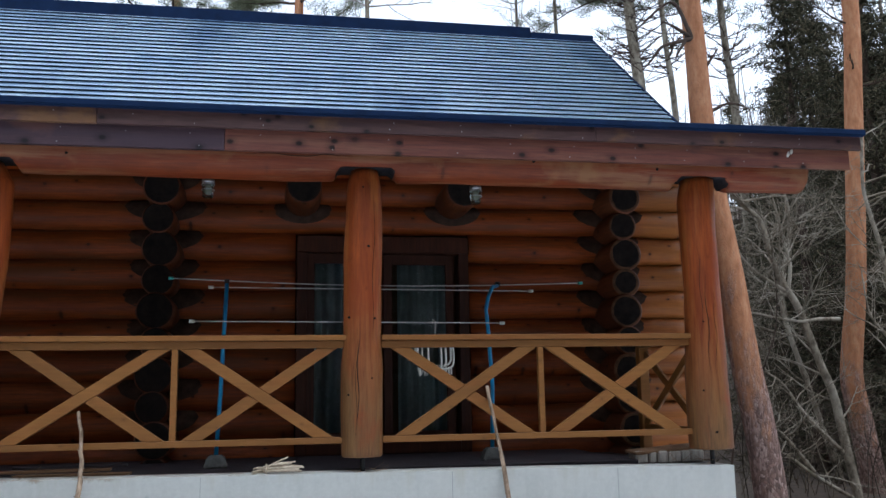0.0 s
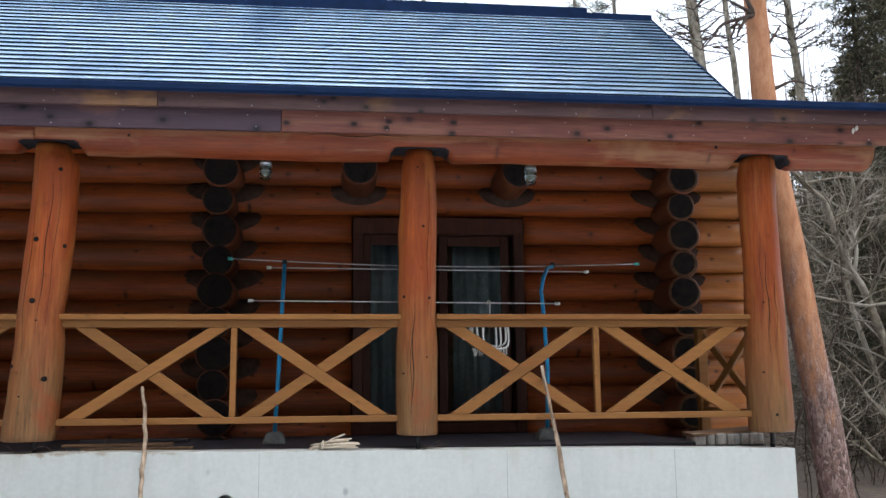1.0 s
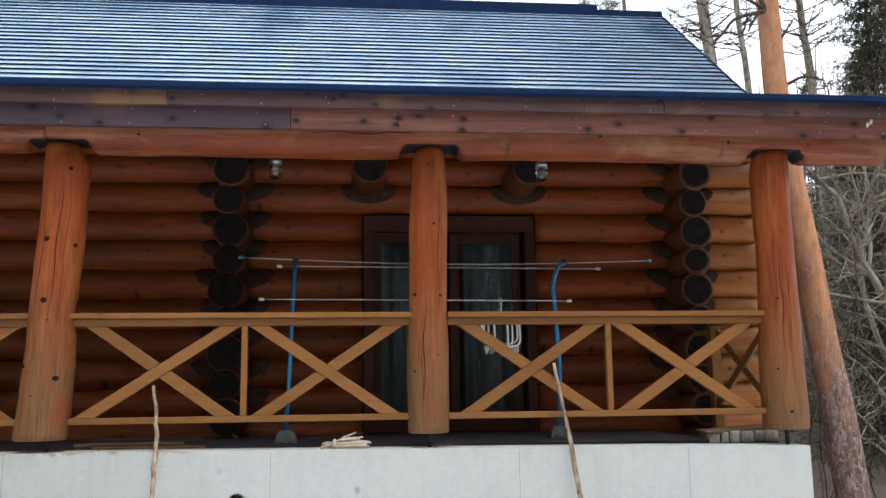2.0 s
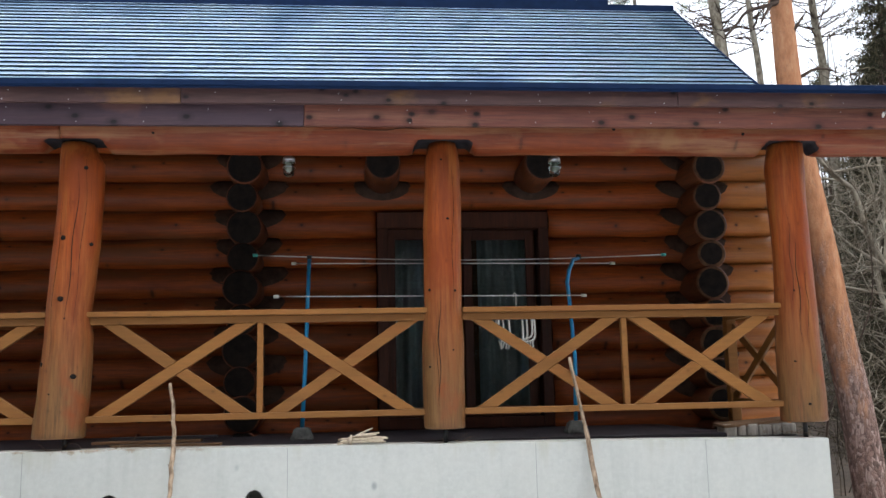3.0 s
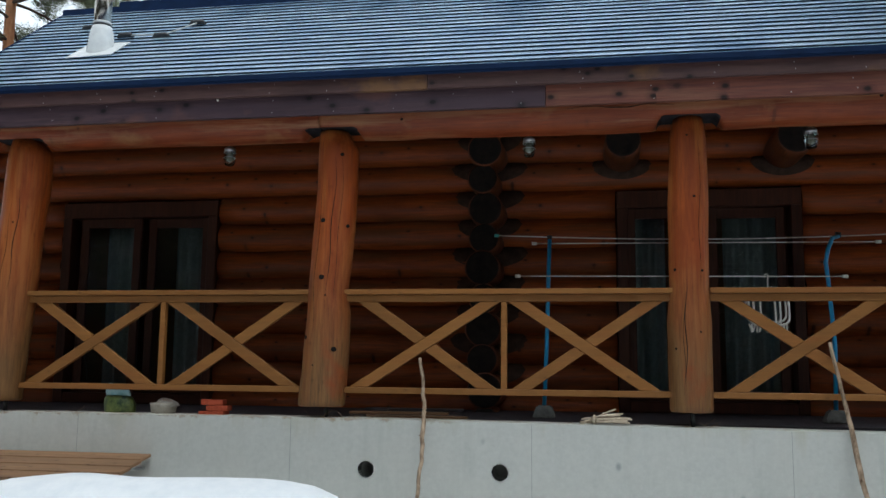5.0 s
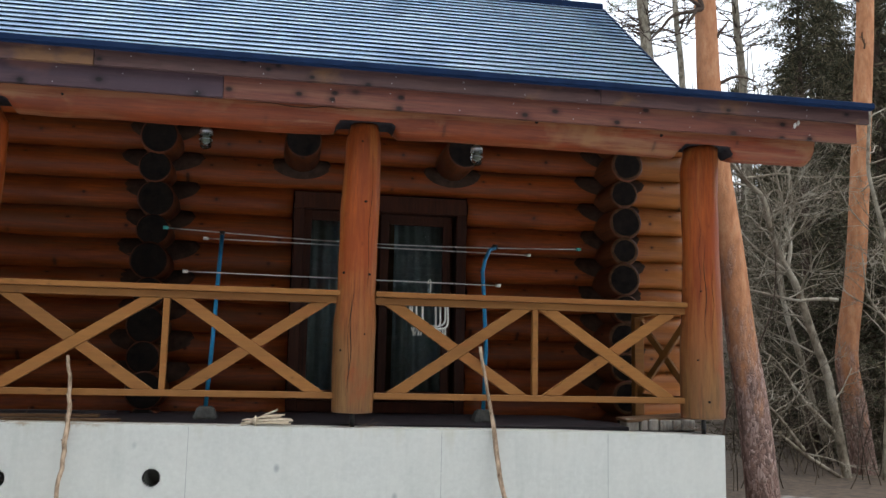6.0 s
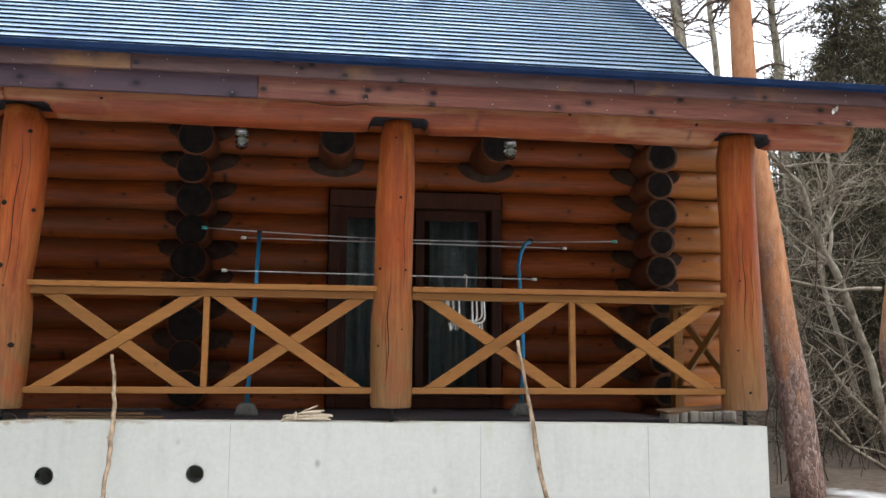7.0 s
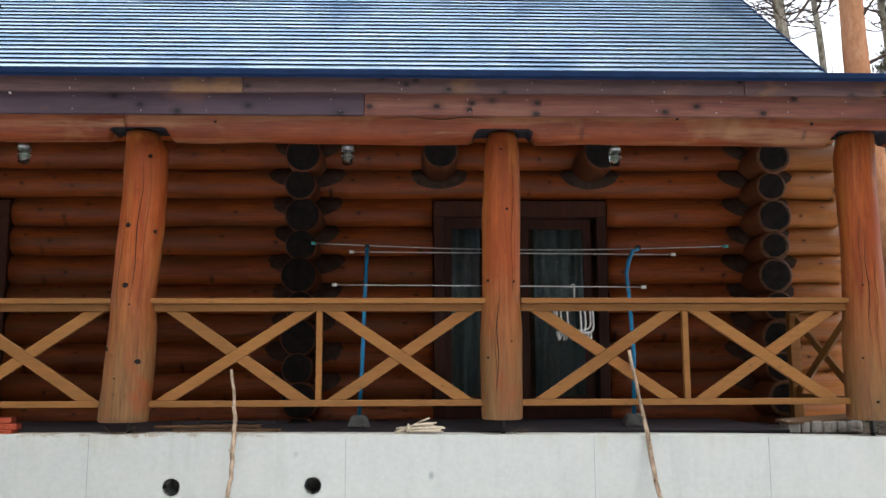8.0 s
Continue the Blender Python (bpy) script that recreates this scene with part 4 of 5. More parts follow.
def build_railing(x0, x1, label):
    r = thing("porch_railing", label, "railing", "porch railings", at=((x0 + x1) / 2, 0, 0))
    c = (x1 - x0) / 2
    part("top_rail", boxed(-c, c, -0.06, 0.06, 0.903, 0.943, 0.005), M_RAIL, r)
    part("under_rail", boxed(-c, c, -0.028, 0.028, 0.848, 0.901, 0.004), M_RAIL, r)
    part("bottom_rail", boxed(-c, c, -0.028, 0.028, 0.15, 0.196, 0.004), M_RAIL, r)
    part("baluster", boxed(-0.022, 0.022, -0.024, 0.024, 0.197, 0.847, 0.003), M_RAIL, r)
    z0, z1, hw = 0.1965, 0.8475, 0.074
    for s in (-1, 1):
        # the whole brace, then the two halves let in against it
        n1, f0, f1, n0 = s * 0.102, s * (c - (0.125 if s < 0 and x0 < 0 else 0.173)), s * (c - (0.18 if s < 0 and x0 < 0 else 0.145)), s * 0.131

        def slab(q, y0, y1):
            bm = bmesh.new()
            a = [bm.verts.new((x, y0, z)) for x, z in q]
            b = [bm.verts.new((x, y1, z)) for x, z in q]
            bm.faces.new(a)
            bm.faces.new(b)
            for i in range(4):
                bm.faces.new((a[i], a[(i + 1) % 4], b[(i + 1) % 4], b[i]))
            bmesh.ops.bevel(bm, geom=list(bm.edges), offset=0.003, segments=1, affect="EDGES", profile=0.5)
            part("brace", bm, M_RAIL, r)
        slab([(f0 - hw, z0), (f0 + hw, z0), (n1 + hw, z1), (n1 - hw, z1)], -0.021, 0.019)

        def meet(e2, e1):
            """Where the second brace's edge e2 crosses the first one's edge e1."""
            k2, k1 = (f1 - n0) / (z1 - z0), (n1 - f0) / (z1 - z0)
            z = ((f0 + e1) - (n0 + e2)) / (k2 - k1)
            return (n0 + e2 + k2 * z, z0 + z)
        g = hw + 0.003
        slab([(n0 - hw, z0), (n0 + hw, z0), meet(hw, s * -g), meet(-hw, s * -g)], -0.018, 0.016)
        slab([(f1 - hw, z1), (f1 + hw, z1), meet(hw, s * g), meet(-hw, s * g)], -0.018, 0.016)
    return r


for mid in (1.365, -1.371, -4.117, -6.85):
    build_railing(mid - 1.24, mid + 1.24, "brown timber porch railing with two crossed braces")


def build_side_railing():
    r = thing("side_railing", "brown timber end railing with crossed braces, in shade", "railing", at=(2.74, 0.7, 0))
    part("top_rail", boxed(-0.04, 0.04, -0.56, 0.62, 0.9, 0.94, 0.004), M_RAIL, r)
    part("bottom_rail", boxed(-0.025, 0.025, -0.56, 0.62, 0.15, 0.196, 0.004), M_RAIL, r)
    part("baluster", boxed(-0.045, 0.045, 0.53, 0.62, -0.12 + 0.075, 0.9, 0.004), M_RAIL, r)
    for za, zb, dx in ((0.84, 0.2, -0.01), (0.2, 0.84, 0.012)):
        bm = bmesh.new()
        bar(bm, (-0.52, za), (0.52, zb), 0.075, -0.012 + dx, 0.012 + dx)
        for v in bm.verts:
            v.co.x, v.co.y = v.co.y, v.co.x
        part("brace", bm, M_RAIL, r)


build_side_railing()

# ---------------------------------------------------------------- things on the roof


def on_roof(x, y, off=0.03):
    s = math.sqrt(1 + SLOPE * SLOPE)
    return Vector((x, y - off * SLOPE / s, RIDGE_Z - SLOPE * (RIDGE_Y - y) + off / s))


def build_chimney():
    x, y = -7.37, 4.13
    c = thing("stove_chimney", "shiny stainless stove chimney with a galvanised skirt on the blue roof", "chimney", at=(x, y, 4.6))
    part("flue", tubed([(0, 0, 0.3), (0, 0, 1.17)], 0.115, 32), M_FLUE, c)
    part("band", tubed([(0, 0, 0.40), (0, 0, 0.405), (0, 0, 0.43), (0, 0, 0.435)], [0.120, 0.127, 0.127, 0.120], 32), M_COWL, c, "pale metal band")
    part("band", tubed([(0, 0, 0.372), (0, 0, 0.398)], 0.129, 32), M_BLACK, c, "black sealing band")
    part("skirt", tubed([(0, 0, -0.25), (0, 0, 0.0), (0, 0, 0.30), (0, 0, 0.37)], [0.20, 0.192, 0.152, 0.127], 32), M_COWL, c, "pale metal cone")
    part("cap", tubed([(0, 0, 1.17), (0, 0, 1.18), (0, 0, 1.225), (0, 0, 1.235)], [0.118, 0.132, 0.132, 0.11], 28), M_BLACK, c, "sooty black collar")
    part("cap_plate", tubed([(0, 0, 1.262), (0, 0, 1.266), (0, 0, 1.275)], [0.14, 0.15, 0.10], 28), M_BLACK, c, "flat black rain plate")
    for k in range(3):
        a = 0.5 + 2 * math.pi * k / 3
        part("stay", tubed([(0.09 * math.cos(a), 0.09 * math.sin(a), 1.23), (0.09 * math.cos(a), 0.09 * math.sin(a), 1.264)], 0.008, 6), M_BLACK, c)
    bm = bmesh.new()
    n = Vector((0, -SLOPE, 1)).normalized()
    u = Vector((0, 1, SLOPE)).normalized()
    p0 = on_roof(x, y, 0.045) - Vector((x, y, 4.6))
    top, bot = [], []
    for a, b in ((-0.33, -0.36), (0.30, -0.30), (0.36, 0.2), (-0.26, 0.22)):
        p = p0 + Vector((a, 0, 0)) + u * b
        top.append(bm.verts.new(p))
        bot.append(bm.verts.new(p - n * 0.012))
    bm.faces.new(top)
    bm.faces.new(bot)
    for i in range(4):
        bm.faces.new((top[i], top[(i + 1) % 4], bot[(i + 1) % 4], bot[i]))
    part("flashing", bm, M_COWL, c, "pale lead flashing sheet")


build_chimney()


def build_stay():
    pts = [on_roof(-7.2, 4.5, 0.06), on_roof(-6.85, 4.46, 0.065), on_roof(-6.6, 4.45, 0.06), on_roof(-6.45, 4.62, 0.06), on_roof(-6.27, 4.87, 0.06)]
    s = thing("chimney_stay", "pale metal stay rod bent across the roof in black clamps", "stay rod", at=pts[0])
    ob = part("rod", tubed(pts, 0.013, 8), M_GALV, s)
    ob.matrix_parent_inverse = s.matrix_basis.inverted()
    for x, y in ((-7.21, 4.5), (-6.63, 4.43), (-6.3, 4.85), (-8.02, 4.9)):
        p = on_roof(x, y, 0.035)
        bm = bmesh.new()
        n = Vector((0, -SLOPE, 1)).normalized()
        tube(bm, [p - Vector((0.13, 0, 0)), p - Vector((0.08, 0, 0)) + n * 0.03, p + Vector((0.08, 0, 0)) + n * 0.03, p + Vector((0.13, 0, 0))], [0.012, 0.036, 0.036, 0.012], 10)
        ob = part("clamp", bm, M_BLACK, s, "black rubber clamp")
        ob.matrix_parent_inverse = s.matrix_basis.inverted()


build_stay()

# ---------------------------------------------------------------- porch lamps


def build_lamp(x):
    lamp = thing("porch_lamp", "small hanging glass jar lamp under the porch ceiling", "lamp", "porch lamps", at=(x, 0.7, 2.2))
    part("cord", tubed([(0, 0, 0.1), (0.004, 0, 0.36), (0, 0, 0.62)], 0.005, 6), M_BLACK, lamp)
    part("cap", tubed([(0, 0, 0.055), (0, 0, 0.06), (0, 0, 0.085), (0, 0, 0.105)], [0.045, 0.052, 0.05, 0.02], 16), M_ALU, lamp, "grey metal cap")
    g = part("globe", tubed([(0, 0, -0.075), (0, 0, -0.062), (0, 0, -0.02), (0, 0, 0.0), (0, 0, 0.03), (0, 0, 0.055)], [0.022, 0.042, 0.05, 0.044, 0.05, 0.046], 16), M_GLASS_G, lamp, "greenish ribbed glass jar")
    g.visible_shadow = False
    part("bulb", tubed([(0, 0, -0.035), (0, 0, -0.02), (0, 0, 0.01), (0, 0, 0.055)], [0.008, 0.024, 0.022, 0.014], 12), M_POT, lamp, "dull bulb, switched off")
    for z in (0.0, 0.045):
        n = 16
        bm = bmesh.new()
        tube(bm, [(0.053 * math.cos(2 * math.pi * k / n), 0.053 * math.sin(2 * math.pi * k / n), z) for k in range(n + 1)], 0.003, 5)
        part("guard_ring", bm, M_ALU, lamp)


for x in (1.04, -1.23, -3.92, -6.63):
    build_lamp(x)

# ---------------------------------------------------------------- things on the deck
DECK = -0.045


def build_laundry_stand():
    st = thing("laundry_stand", "blue pipe laundry stand with steel drying rods on concrete feet", "laundry stand", at=(0.05, 0.65, DECK))
    for x, bent in ((-1.14, False), (1.09, True)):
        bm = bmesh.new()
        if bent:
            pts = [(x - 0.02, 0, 0.1), (x, 0.02, 0.6), (x - 0.02, 0.05, 1.1), (x - 0.03, 0.06, 1.25), (x + 0.0, 0.1, 1.36), (x + 0.06, 0.19, 1.46), (x + 0.13, 0.28, 1.49)]
        else:
            pts = [(x - 0.02, 0, 0.1), (x, 0.06, 0.6), (x + 0.01, 0.15, 1.1), (x + 0.02, 0.22, 1.49)]
        pole = part("pole", tubed(pts, 0.017, 12), M_BLUE, st, "blue painted pipe pole")
        part("rod_holder", tubed([(pts[-1][0] - 0.02, pts[-1][1], pts[-1][2] + 0.012), (pts[-1][0] + 0.02, pts[-1][1], pts[-1][2] + 0.012)], 0.022, 10), M_BLACK, pole, "black rod hook")
        bm = bmesh.new()
        vs = box(bm, x - 0.115, x + 0.075, -0.09, 0.09, 0.0, 0.10)
        for v in vs:
            if v.co.z > 0.05:
                v.co.x = x - 0.02 + (v.co.x - x + 0.02) * 0.62
                v.co.y *= 0.6
        bmesh.ops.bevel(bm, geom=list(bm.edges), offset=0.012, segments=2, affect="EDGES")
        part("foot", bm, M_BASE, st, "grey cast concrete foot")

    def rod(a, b, sag, cap_mat, label):
        bm = bmesh.new()
        pts = [Vector(a).lerp(Vector(b), i / 12) - Vector((0, 0, sag * math.sin(math.pi * i / 12))) for i in range(13)]
        tube(bm, pts, 0.005, 8)
        r = part("drying_rod", bm, M_STEEL, st, label)
        for p, q in ((pts[0], pts[1]), (pts[-1], pts[-2])):
            d = (p - q).normalized()
            part("end_cap", tubed([p - d * 0.03, p + d * 0.012], 0.014, 10), cap_mat, r)
    rod((-1.585, 0.26, 1.535), (2.04, 0.40, 1.532), 0.045, M_TEAL, "long steel rod with teal ends")
    rod((-1.26, 0.24, 1.457), (1.53, 0.27, 1.44), 0.0, M_WHITEP, "steel rod with white ends")
    rod((-1.38, -0.03, 1.15), (1.185, -0.03, 1.13), 0.0, M_WHITEP, "lower steel rod with white ends")


build_laundry_stand()


def build_peg_hanger():
    x, y, z = 0.64, 0.625, 1.09
    h = thing("peg_hanger", "white plastic peg hanger hooked on the lower drying rod", "hanger", at=(x, y, z))
    part("hook", tubed([(-0.012, 0, -0.012), (-0.012, 0, 0.012), (0, 0, 0.022), (0.012, 0, 0.012), (0.008, 0, -0.1)], 0.005, 8), M_WHITEP, h)
    for dy, w, lift in ((-0.06, 0.3, 0.0), (-0.02, 0.11, 0.0), (0.02, 0.2, 0.015), (0.06, 0.3, 0.03)):
        n = 28
        pts = []
        for k in range(n + 1):
            a = 2 * math.pi * k / n
            c, s = math.cos(a), math.sin(a)
            px_, pz_ = math.copysign(abs(c) ** 0.45, c) * w / 2, math.copysign(abs(s) ** 0.45, s) * 0.13
            pts.append((px_, dy + pz_ * 0.25, -0.26 + lift + pz_))
        part("rail", tubed(pts, 0.0085, 7, caps=False), M_WHITEP, h)
    rnd = random.Random(3)
    for k in range(14):
        px_ = -0.13 + 0.26 * (k % 7) / 6
        dy = -0.05 if k < 7 else 0.06
        zt = -0.385 + rnd.uniform(-0.01, 0.01)
        bm = bmesh.new()
        box(bm, px_ - 0.006, px_ + 0.006, dy - 0.008, dy + 0.008, zt - 0.055, zt + 0.012, 0.002)
        bmesh.ops.rotate(bm, verts=bm.verts, cent=(px_, dy, zt), matrix=Matrix.Rotation(rnd.uniform(-0.5, 0.5), 3, "Y"))
        part("peg", bm, M_WHITEP, h)
    for a in ((-0.13, -0.06), (0.13, -0.06), (-0.13, 0.06), (0.13, 0.06)):
        part("strut", tubed([(0.006, 0, -0.1), (a[0], a[1], -0.14)], 0.004, 6), M_WHITEP, h)


build_peg_hanger()


def build_stick(pts, r0, label, seed):
    rnd = random.Random(seed)
    p0 = Vector(pts[0])
    s = thing("leaning_stick", label, "stick", "sticks against the railing", at=p0)
    fine = []
    for a, b in zip(pts, pts[1:]):
        fine += along(a, b, 5)[:-1]
    fine.append(Vector(pts[-1]))
    fine = [p - p0 + Vector((rnd.uniform(-0.006, 0.006), 0, 0)) for p in fine]
    n = len(fine)
    part("stem", tubed(fine, [r0 * (1 - 0.35 * i / n) for i in range(n)], 9, wob=0.3), M_STICK, s)
    for k in range(4):
        i = rnd.randrange(2, n - 1)
        p = fine[i]
        d = Vector((rnd.choice((-1, 1)) * 0.5, -0.2, 0.5)).normalized()
        part("stub", tubed([p, p + d * 0.03], [0.006, 0.003], 6), M_STICK, s)


build_stick([(-1.96, -0.62, -1.2), (-1.95, -0.4, -0.62), (-1.935, -0.3, -0.32), (-1.94, -0.2, -0.045), (-1.96, -0.1, 0.187), (-2.0, -0.06, 0.42)], 0.019, "crooked dry stick leaning on the concrete and railing", 1)
build_stick([(1.14, -0.62, -1.2), (1.09, -0.42, -0.72), (1.045, -0.3, -0.45), (1.0, -0.2, -0.063), (0.995, -0.1, 0.155), (0.92, -0.06, 0.553)], 0.022, "pale bent branch leaning on the concrete and railing", 2)


def build_bundle():
    b = thing("stick_bundle", "tied bundle of pale peeled sticks on the concrete edge", "sticks", at=(-0.65, -0.02, TOP))
    rnd = random.Random(8)
    for k in range(15):
        s = 1 if k < 11 else -1
        ang = rnd.uniform(-0.1, 0.45) if k < 4 else rnd.uniform(-0.06, 0.16)
        ln = rnd.uniform(0.17, 0.29) if s > 0 else rnd.uniform(0.05, 0.1)
        y, z = rnd.uniform(-0.05, 0.05), rnd.uniform(0.012, 0.05)
        a = Vector((-0.08, y, z))
        e = a + Vector((s * ln * math.cos(ang), rnd.uniform(-0.06, 0.06), max(0.0, ln * math.sin(ang)) if s > 0 else rnd.uniform(-0.01, 0.0)))
        m = a.lerp(e, 0.5) + Vector((0, 0, rnd.uniform(0.0, 0.012)))
        part("stick", tubed([a, m, e], [0.008, 0.0075, 0.006], 7), M_PALE, b)
    n = 14
    part("cord", tubed([(-0.06, 0.06 * math.cos(2 * math.pi * k / n), 0.034 + 0.034 * math.sin(2 * math.pi * k / n)) for k in range(n + 1)], 0.007, 6), M_PALE, b)


build_bundle()


def simple(name, bm, mat, label, category, group="", smooth=False):
    return tagged(part(name, bm, mat, None, "", smooth), label, category, group)


def build_small_things():
    for i, (x, z) in enumerate(((-3.66, TOP), (-3.62, TOP + 0.045), (-3.665, TOP + 0.09))):
        w = 0.105 if i else 0.13
        ob = simple("brick", boxed(-w, w * 0.7, -0.05, 0.05, 0.0, 0.042, 0.004), M_BRICK, "small red brick stacked on the deck edge", "brick", "stacked red bricks")
        ob.location, ob.rotation_euler = (x, 0.05, z), (0, 0, 0.1 * i - 0.1)
    bag = thing("soil_bag", "half-empty green and blue plastic bag of potting soil", "bag", at=(-4.53, 0.08, TOP))
    bm = bmesh.new()
    pts = [(0, 0, 0.0), (0.0, 0, 0.02), (0.0, 0, 0.08), (0, 0, 0.13), (0.0, 0, 0.15)]
    tube(bm, pts, [0.11, 0.135, 0.14, 0.125, 0.10], 18, wob=0.5)
    for v in bm.verts:
        v.co.y *= 0.5
    part("sack", bm, M_BAG, bag, "", True)
    bm = bmesh.new()
    tube(bm, [(0, 0, 0.145), (0.0, 0, 0.18), (0.01, 0.01, 0.215)], [0.11, 0.115, 0.10], 18, wob=0.6)
    for v in bm.verts:
        v.co.y *= 0.35
    part("folded_top", bm, M_BAGTOP, bag, "pale blue folded bag top", True)
    pot = thing("plant_pot", "round grey-brown planter bowl with soil lumps", "pot", at=(-4.12, 0.08, TOP))
    part("bowl", tubed([(0, 0, 0), (0, 0, 0.01), (0, 0, 0.08), (0, 0, 0.1), (0, 0, 0.1), (0, 0, 0.075)], [0.085, 0.095, 0.105, 0.112, 0.102, 0.095], 24), M_POT, pot)
    part("contents", tubed([(0, 0, 0.07), (0, 0, 0.1), (0, 0, 0.125), (0, 0, 0.135)], [0.095, 0.085, 0.05, 0.015], 14, wob=1.2), M_STONE, pot, "lumps of grey soil")
    for i in range(3):
        ob = simple("loose_plank", boxed(-0.4, 0.4, -0.05, 0.05, 0, 0.02, 0.003), M_PLANK if i else M_DECK, "thin weathered board lying on the deck edge", "plank", "boards on the deck")
        ob.location, ob.rotation_euler = ((-2.15, 0.5, DECK + 0.045), (-2.08, 0.24, DECK), (-2.25, 0.38, DECK + 0.022))[i], (0, 0, (0.03, -0.02, 0.05)[i])
    rnd = random.Random(6)
    x = 2.2
    k = 0
    while x < 2.78:
        w = rnd.uniform(0.06, 0.12)
        bm = boxed(-w / 2, w / 2, -0.08, 0.08, 0, rnd.uniform(0.085, 0.1), 0.01)
        ob = simple("paving_block", bm, M_STONE, "pale rough split block standing at the deck end", "block", "split blocks at the deck end")
        ob.location, ob.rotation_euler = (x + w / 2, 0.3 + rnd.uniform(-0.01, 0.01), -0.083), (0, 0, rnd.uniform(-0.06, 0.06))
        x += w + 0.012
        k += 1
    ob = simple("deck_end_board", boxed(-0.32, 0.32, -0.09, 0.09, 0, 0.022, 0.003), M_PLANK, "loose brown board resting across the split blocks", "plank")
    ob.location, ob.rotation_euler = (2.50, 0.33, 0.012), (0.08, -0.06, 0.12)


build_small_things()


def build_ladder():
    lad = thing("step_ladder", "folding aluminium step ladder leaning in the porch corner", "ladder", at=(-6.75, 0.8, DECK))
    a0, a1 = Vector((-0.30, -0.25, 0.0)), Vector((-0.17, 0.2, 1.38))
    b0, b1 = Vector((0.02, -0.25, 0.0)), Vector((0.06, 0.2, 1.38))
    c0, c1 = Vector((0.11, -0.3, 0.0)), Vector((0.09, 0.22, 1.36))
    for p, q in ((a0, a1), (b0, b1), (c0, c1)):
        part("stile", tubed([p, q], 0.014, 8), M_ALU, lad)
    for t in (0.14, 0.32, 0.5, 0.68, 0.86, 0.985):
        part("rung", tubed([a0.lerp(a1, t), b0.lerp(b1, t)], 0.012, 8), M_ALU, lad)
        part("rung", tubed([b0.lerp(b1, t * 0.98), c0.lerp(c1, t * 0.98)], 0.012, 8), M_ALU, lad)


build_ladder()


def build_lumber():
    b = thing("log_bench", "rough log bench with a squared timber below, at the porch end", "bench", at=(-7.95, 0.85, DECK))
    part("seat_log", tubed(along((-1.0, 0.15, 0.33), (0.82, 0.15, 0.33), 8), 0.085, 14, wob=0.15), M_RAIL, b)
    part("timber", boxed(-1.0, 0.86, -0.28, -0.12, 0.0, 0.16, 0.008), M_RAIL, b)
    part("leg", boxed(0.7, 0.8, 0.09, 0.21, 0, 0.25, 0.006), M_PLANK, b)
    part("leg", boxed(-0.9, -0.8, 0.09, 0.21, 0, 0.25, 0.006), M_PLANK, b)


build_lumber()


def build_awning():
    a = thing("plank_awning", "sloping awning of brown boards fixed to the concrete wall", "awning", at=(-5.0, -0.15, -0.34))
    n = 4
    for i in range(n):
        y0, y1 = -0.015 - i * 0.185, -0.015 - (i + 1) * 0.185 + 0.022
        bm = boxed(-0.94 - 0.01 * i, 0.92 + 0.02 * i, y1, y0, -0.012, 0.012, 0.003)
        bmesh.ops.rotate(bm, verts=bm.verts, cent=(0, 0, 0), matrix=Matrix.Rotation(radians(9), 3, "X"))
        part("board", bm, M_PLANK, a)
    for x in (-0.85, 0.86):
        part("bracket", tubed([(x, -0.005, -0.1), (x, -0.3, -0.085), (x, -0.6, -0.13)], 0.012, 6), M_GALV, a, "grey metal bracket")


build_awning()


def build_vent_window():
    w = thing("window_1", "barred basement window in the concrete with rough mortar above", "window", kind="structure", at=(-7.05, -0.15, -0.4))
    part("window_frame", boxed(-0.68, 0.66, -0.02, 0.0, -0.02, 0.02), M_ALU, w)
    part("window_frame", boxed(-0.68, 0.66, -0.02, 0.0, -0.42, -0.38), M_ALU, w)
    part("pane", boxed(-0.66, 0.64, -0.006, -0.003, -0.378, -0.022), M_BLACK, w, "dark glass")
    x = -0.66
    while x < 0.66:
        part("grille_bar", boxed(x, x + 0.016, -0.05, -0.03, -0.4, 0.0), M_ALU, w)
        x += 0.083
    part("grille_rail", boxed(-0.68, 0.66, -0.056, -0.03, -0.008, 0.012), M_ALU, w)
    part("bracket", boxed(0.662, 0.7, -0.045, 0.0, -0.09, -0.06), M_ALU, w)
    bm = bmesh.new()
    rnd = random.Random(2)
    ts = np.linspace(-0.72, 0.72, 24)
    lo = [bm.verts.new((t, -0.016, 0.021)) for t in ts]
    hi = [bm.verts.new((t, -0.004, 0.035 + 0.03 * abs(noise.noise(Vector((t * 5, 1, 1)))))) for t in ts]
    bk = [bm.verts.new((t, 0.003, 0.021)) for t in ts]
    for i in range(len(ts) - 1):
        bm.faces.new((lo[i], lo[i + 1], hi[i + 1], hi[i]))
        bm.faces.new((hi[i], hi[i + 1], bk[i + 1], bk[i]))
        bm.faces.new((bk[i], bk[i + 1], lo[i + 1], lo[i]))
    part("mortar", bm, M_MORTAR, w, "rough grey mortar bed")


build_vent_window()

# ---------------------------------------------------------------- trees


def mesh_thing(name, verts, faces, mat, parent=None, label=""):
    me = bpy.data.meshes.new(name)
    me.from_pydata(verts, [], faces)
    me.materials.append(mat)
    ob = new(name, me)
    if parent is not None:
        ob.parent = parent
    if label:
        ob["label"] = label
    return ob


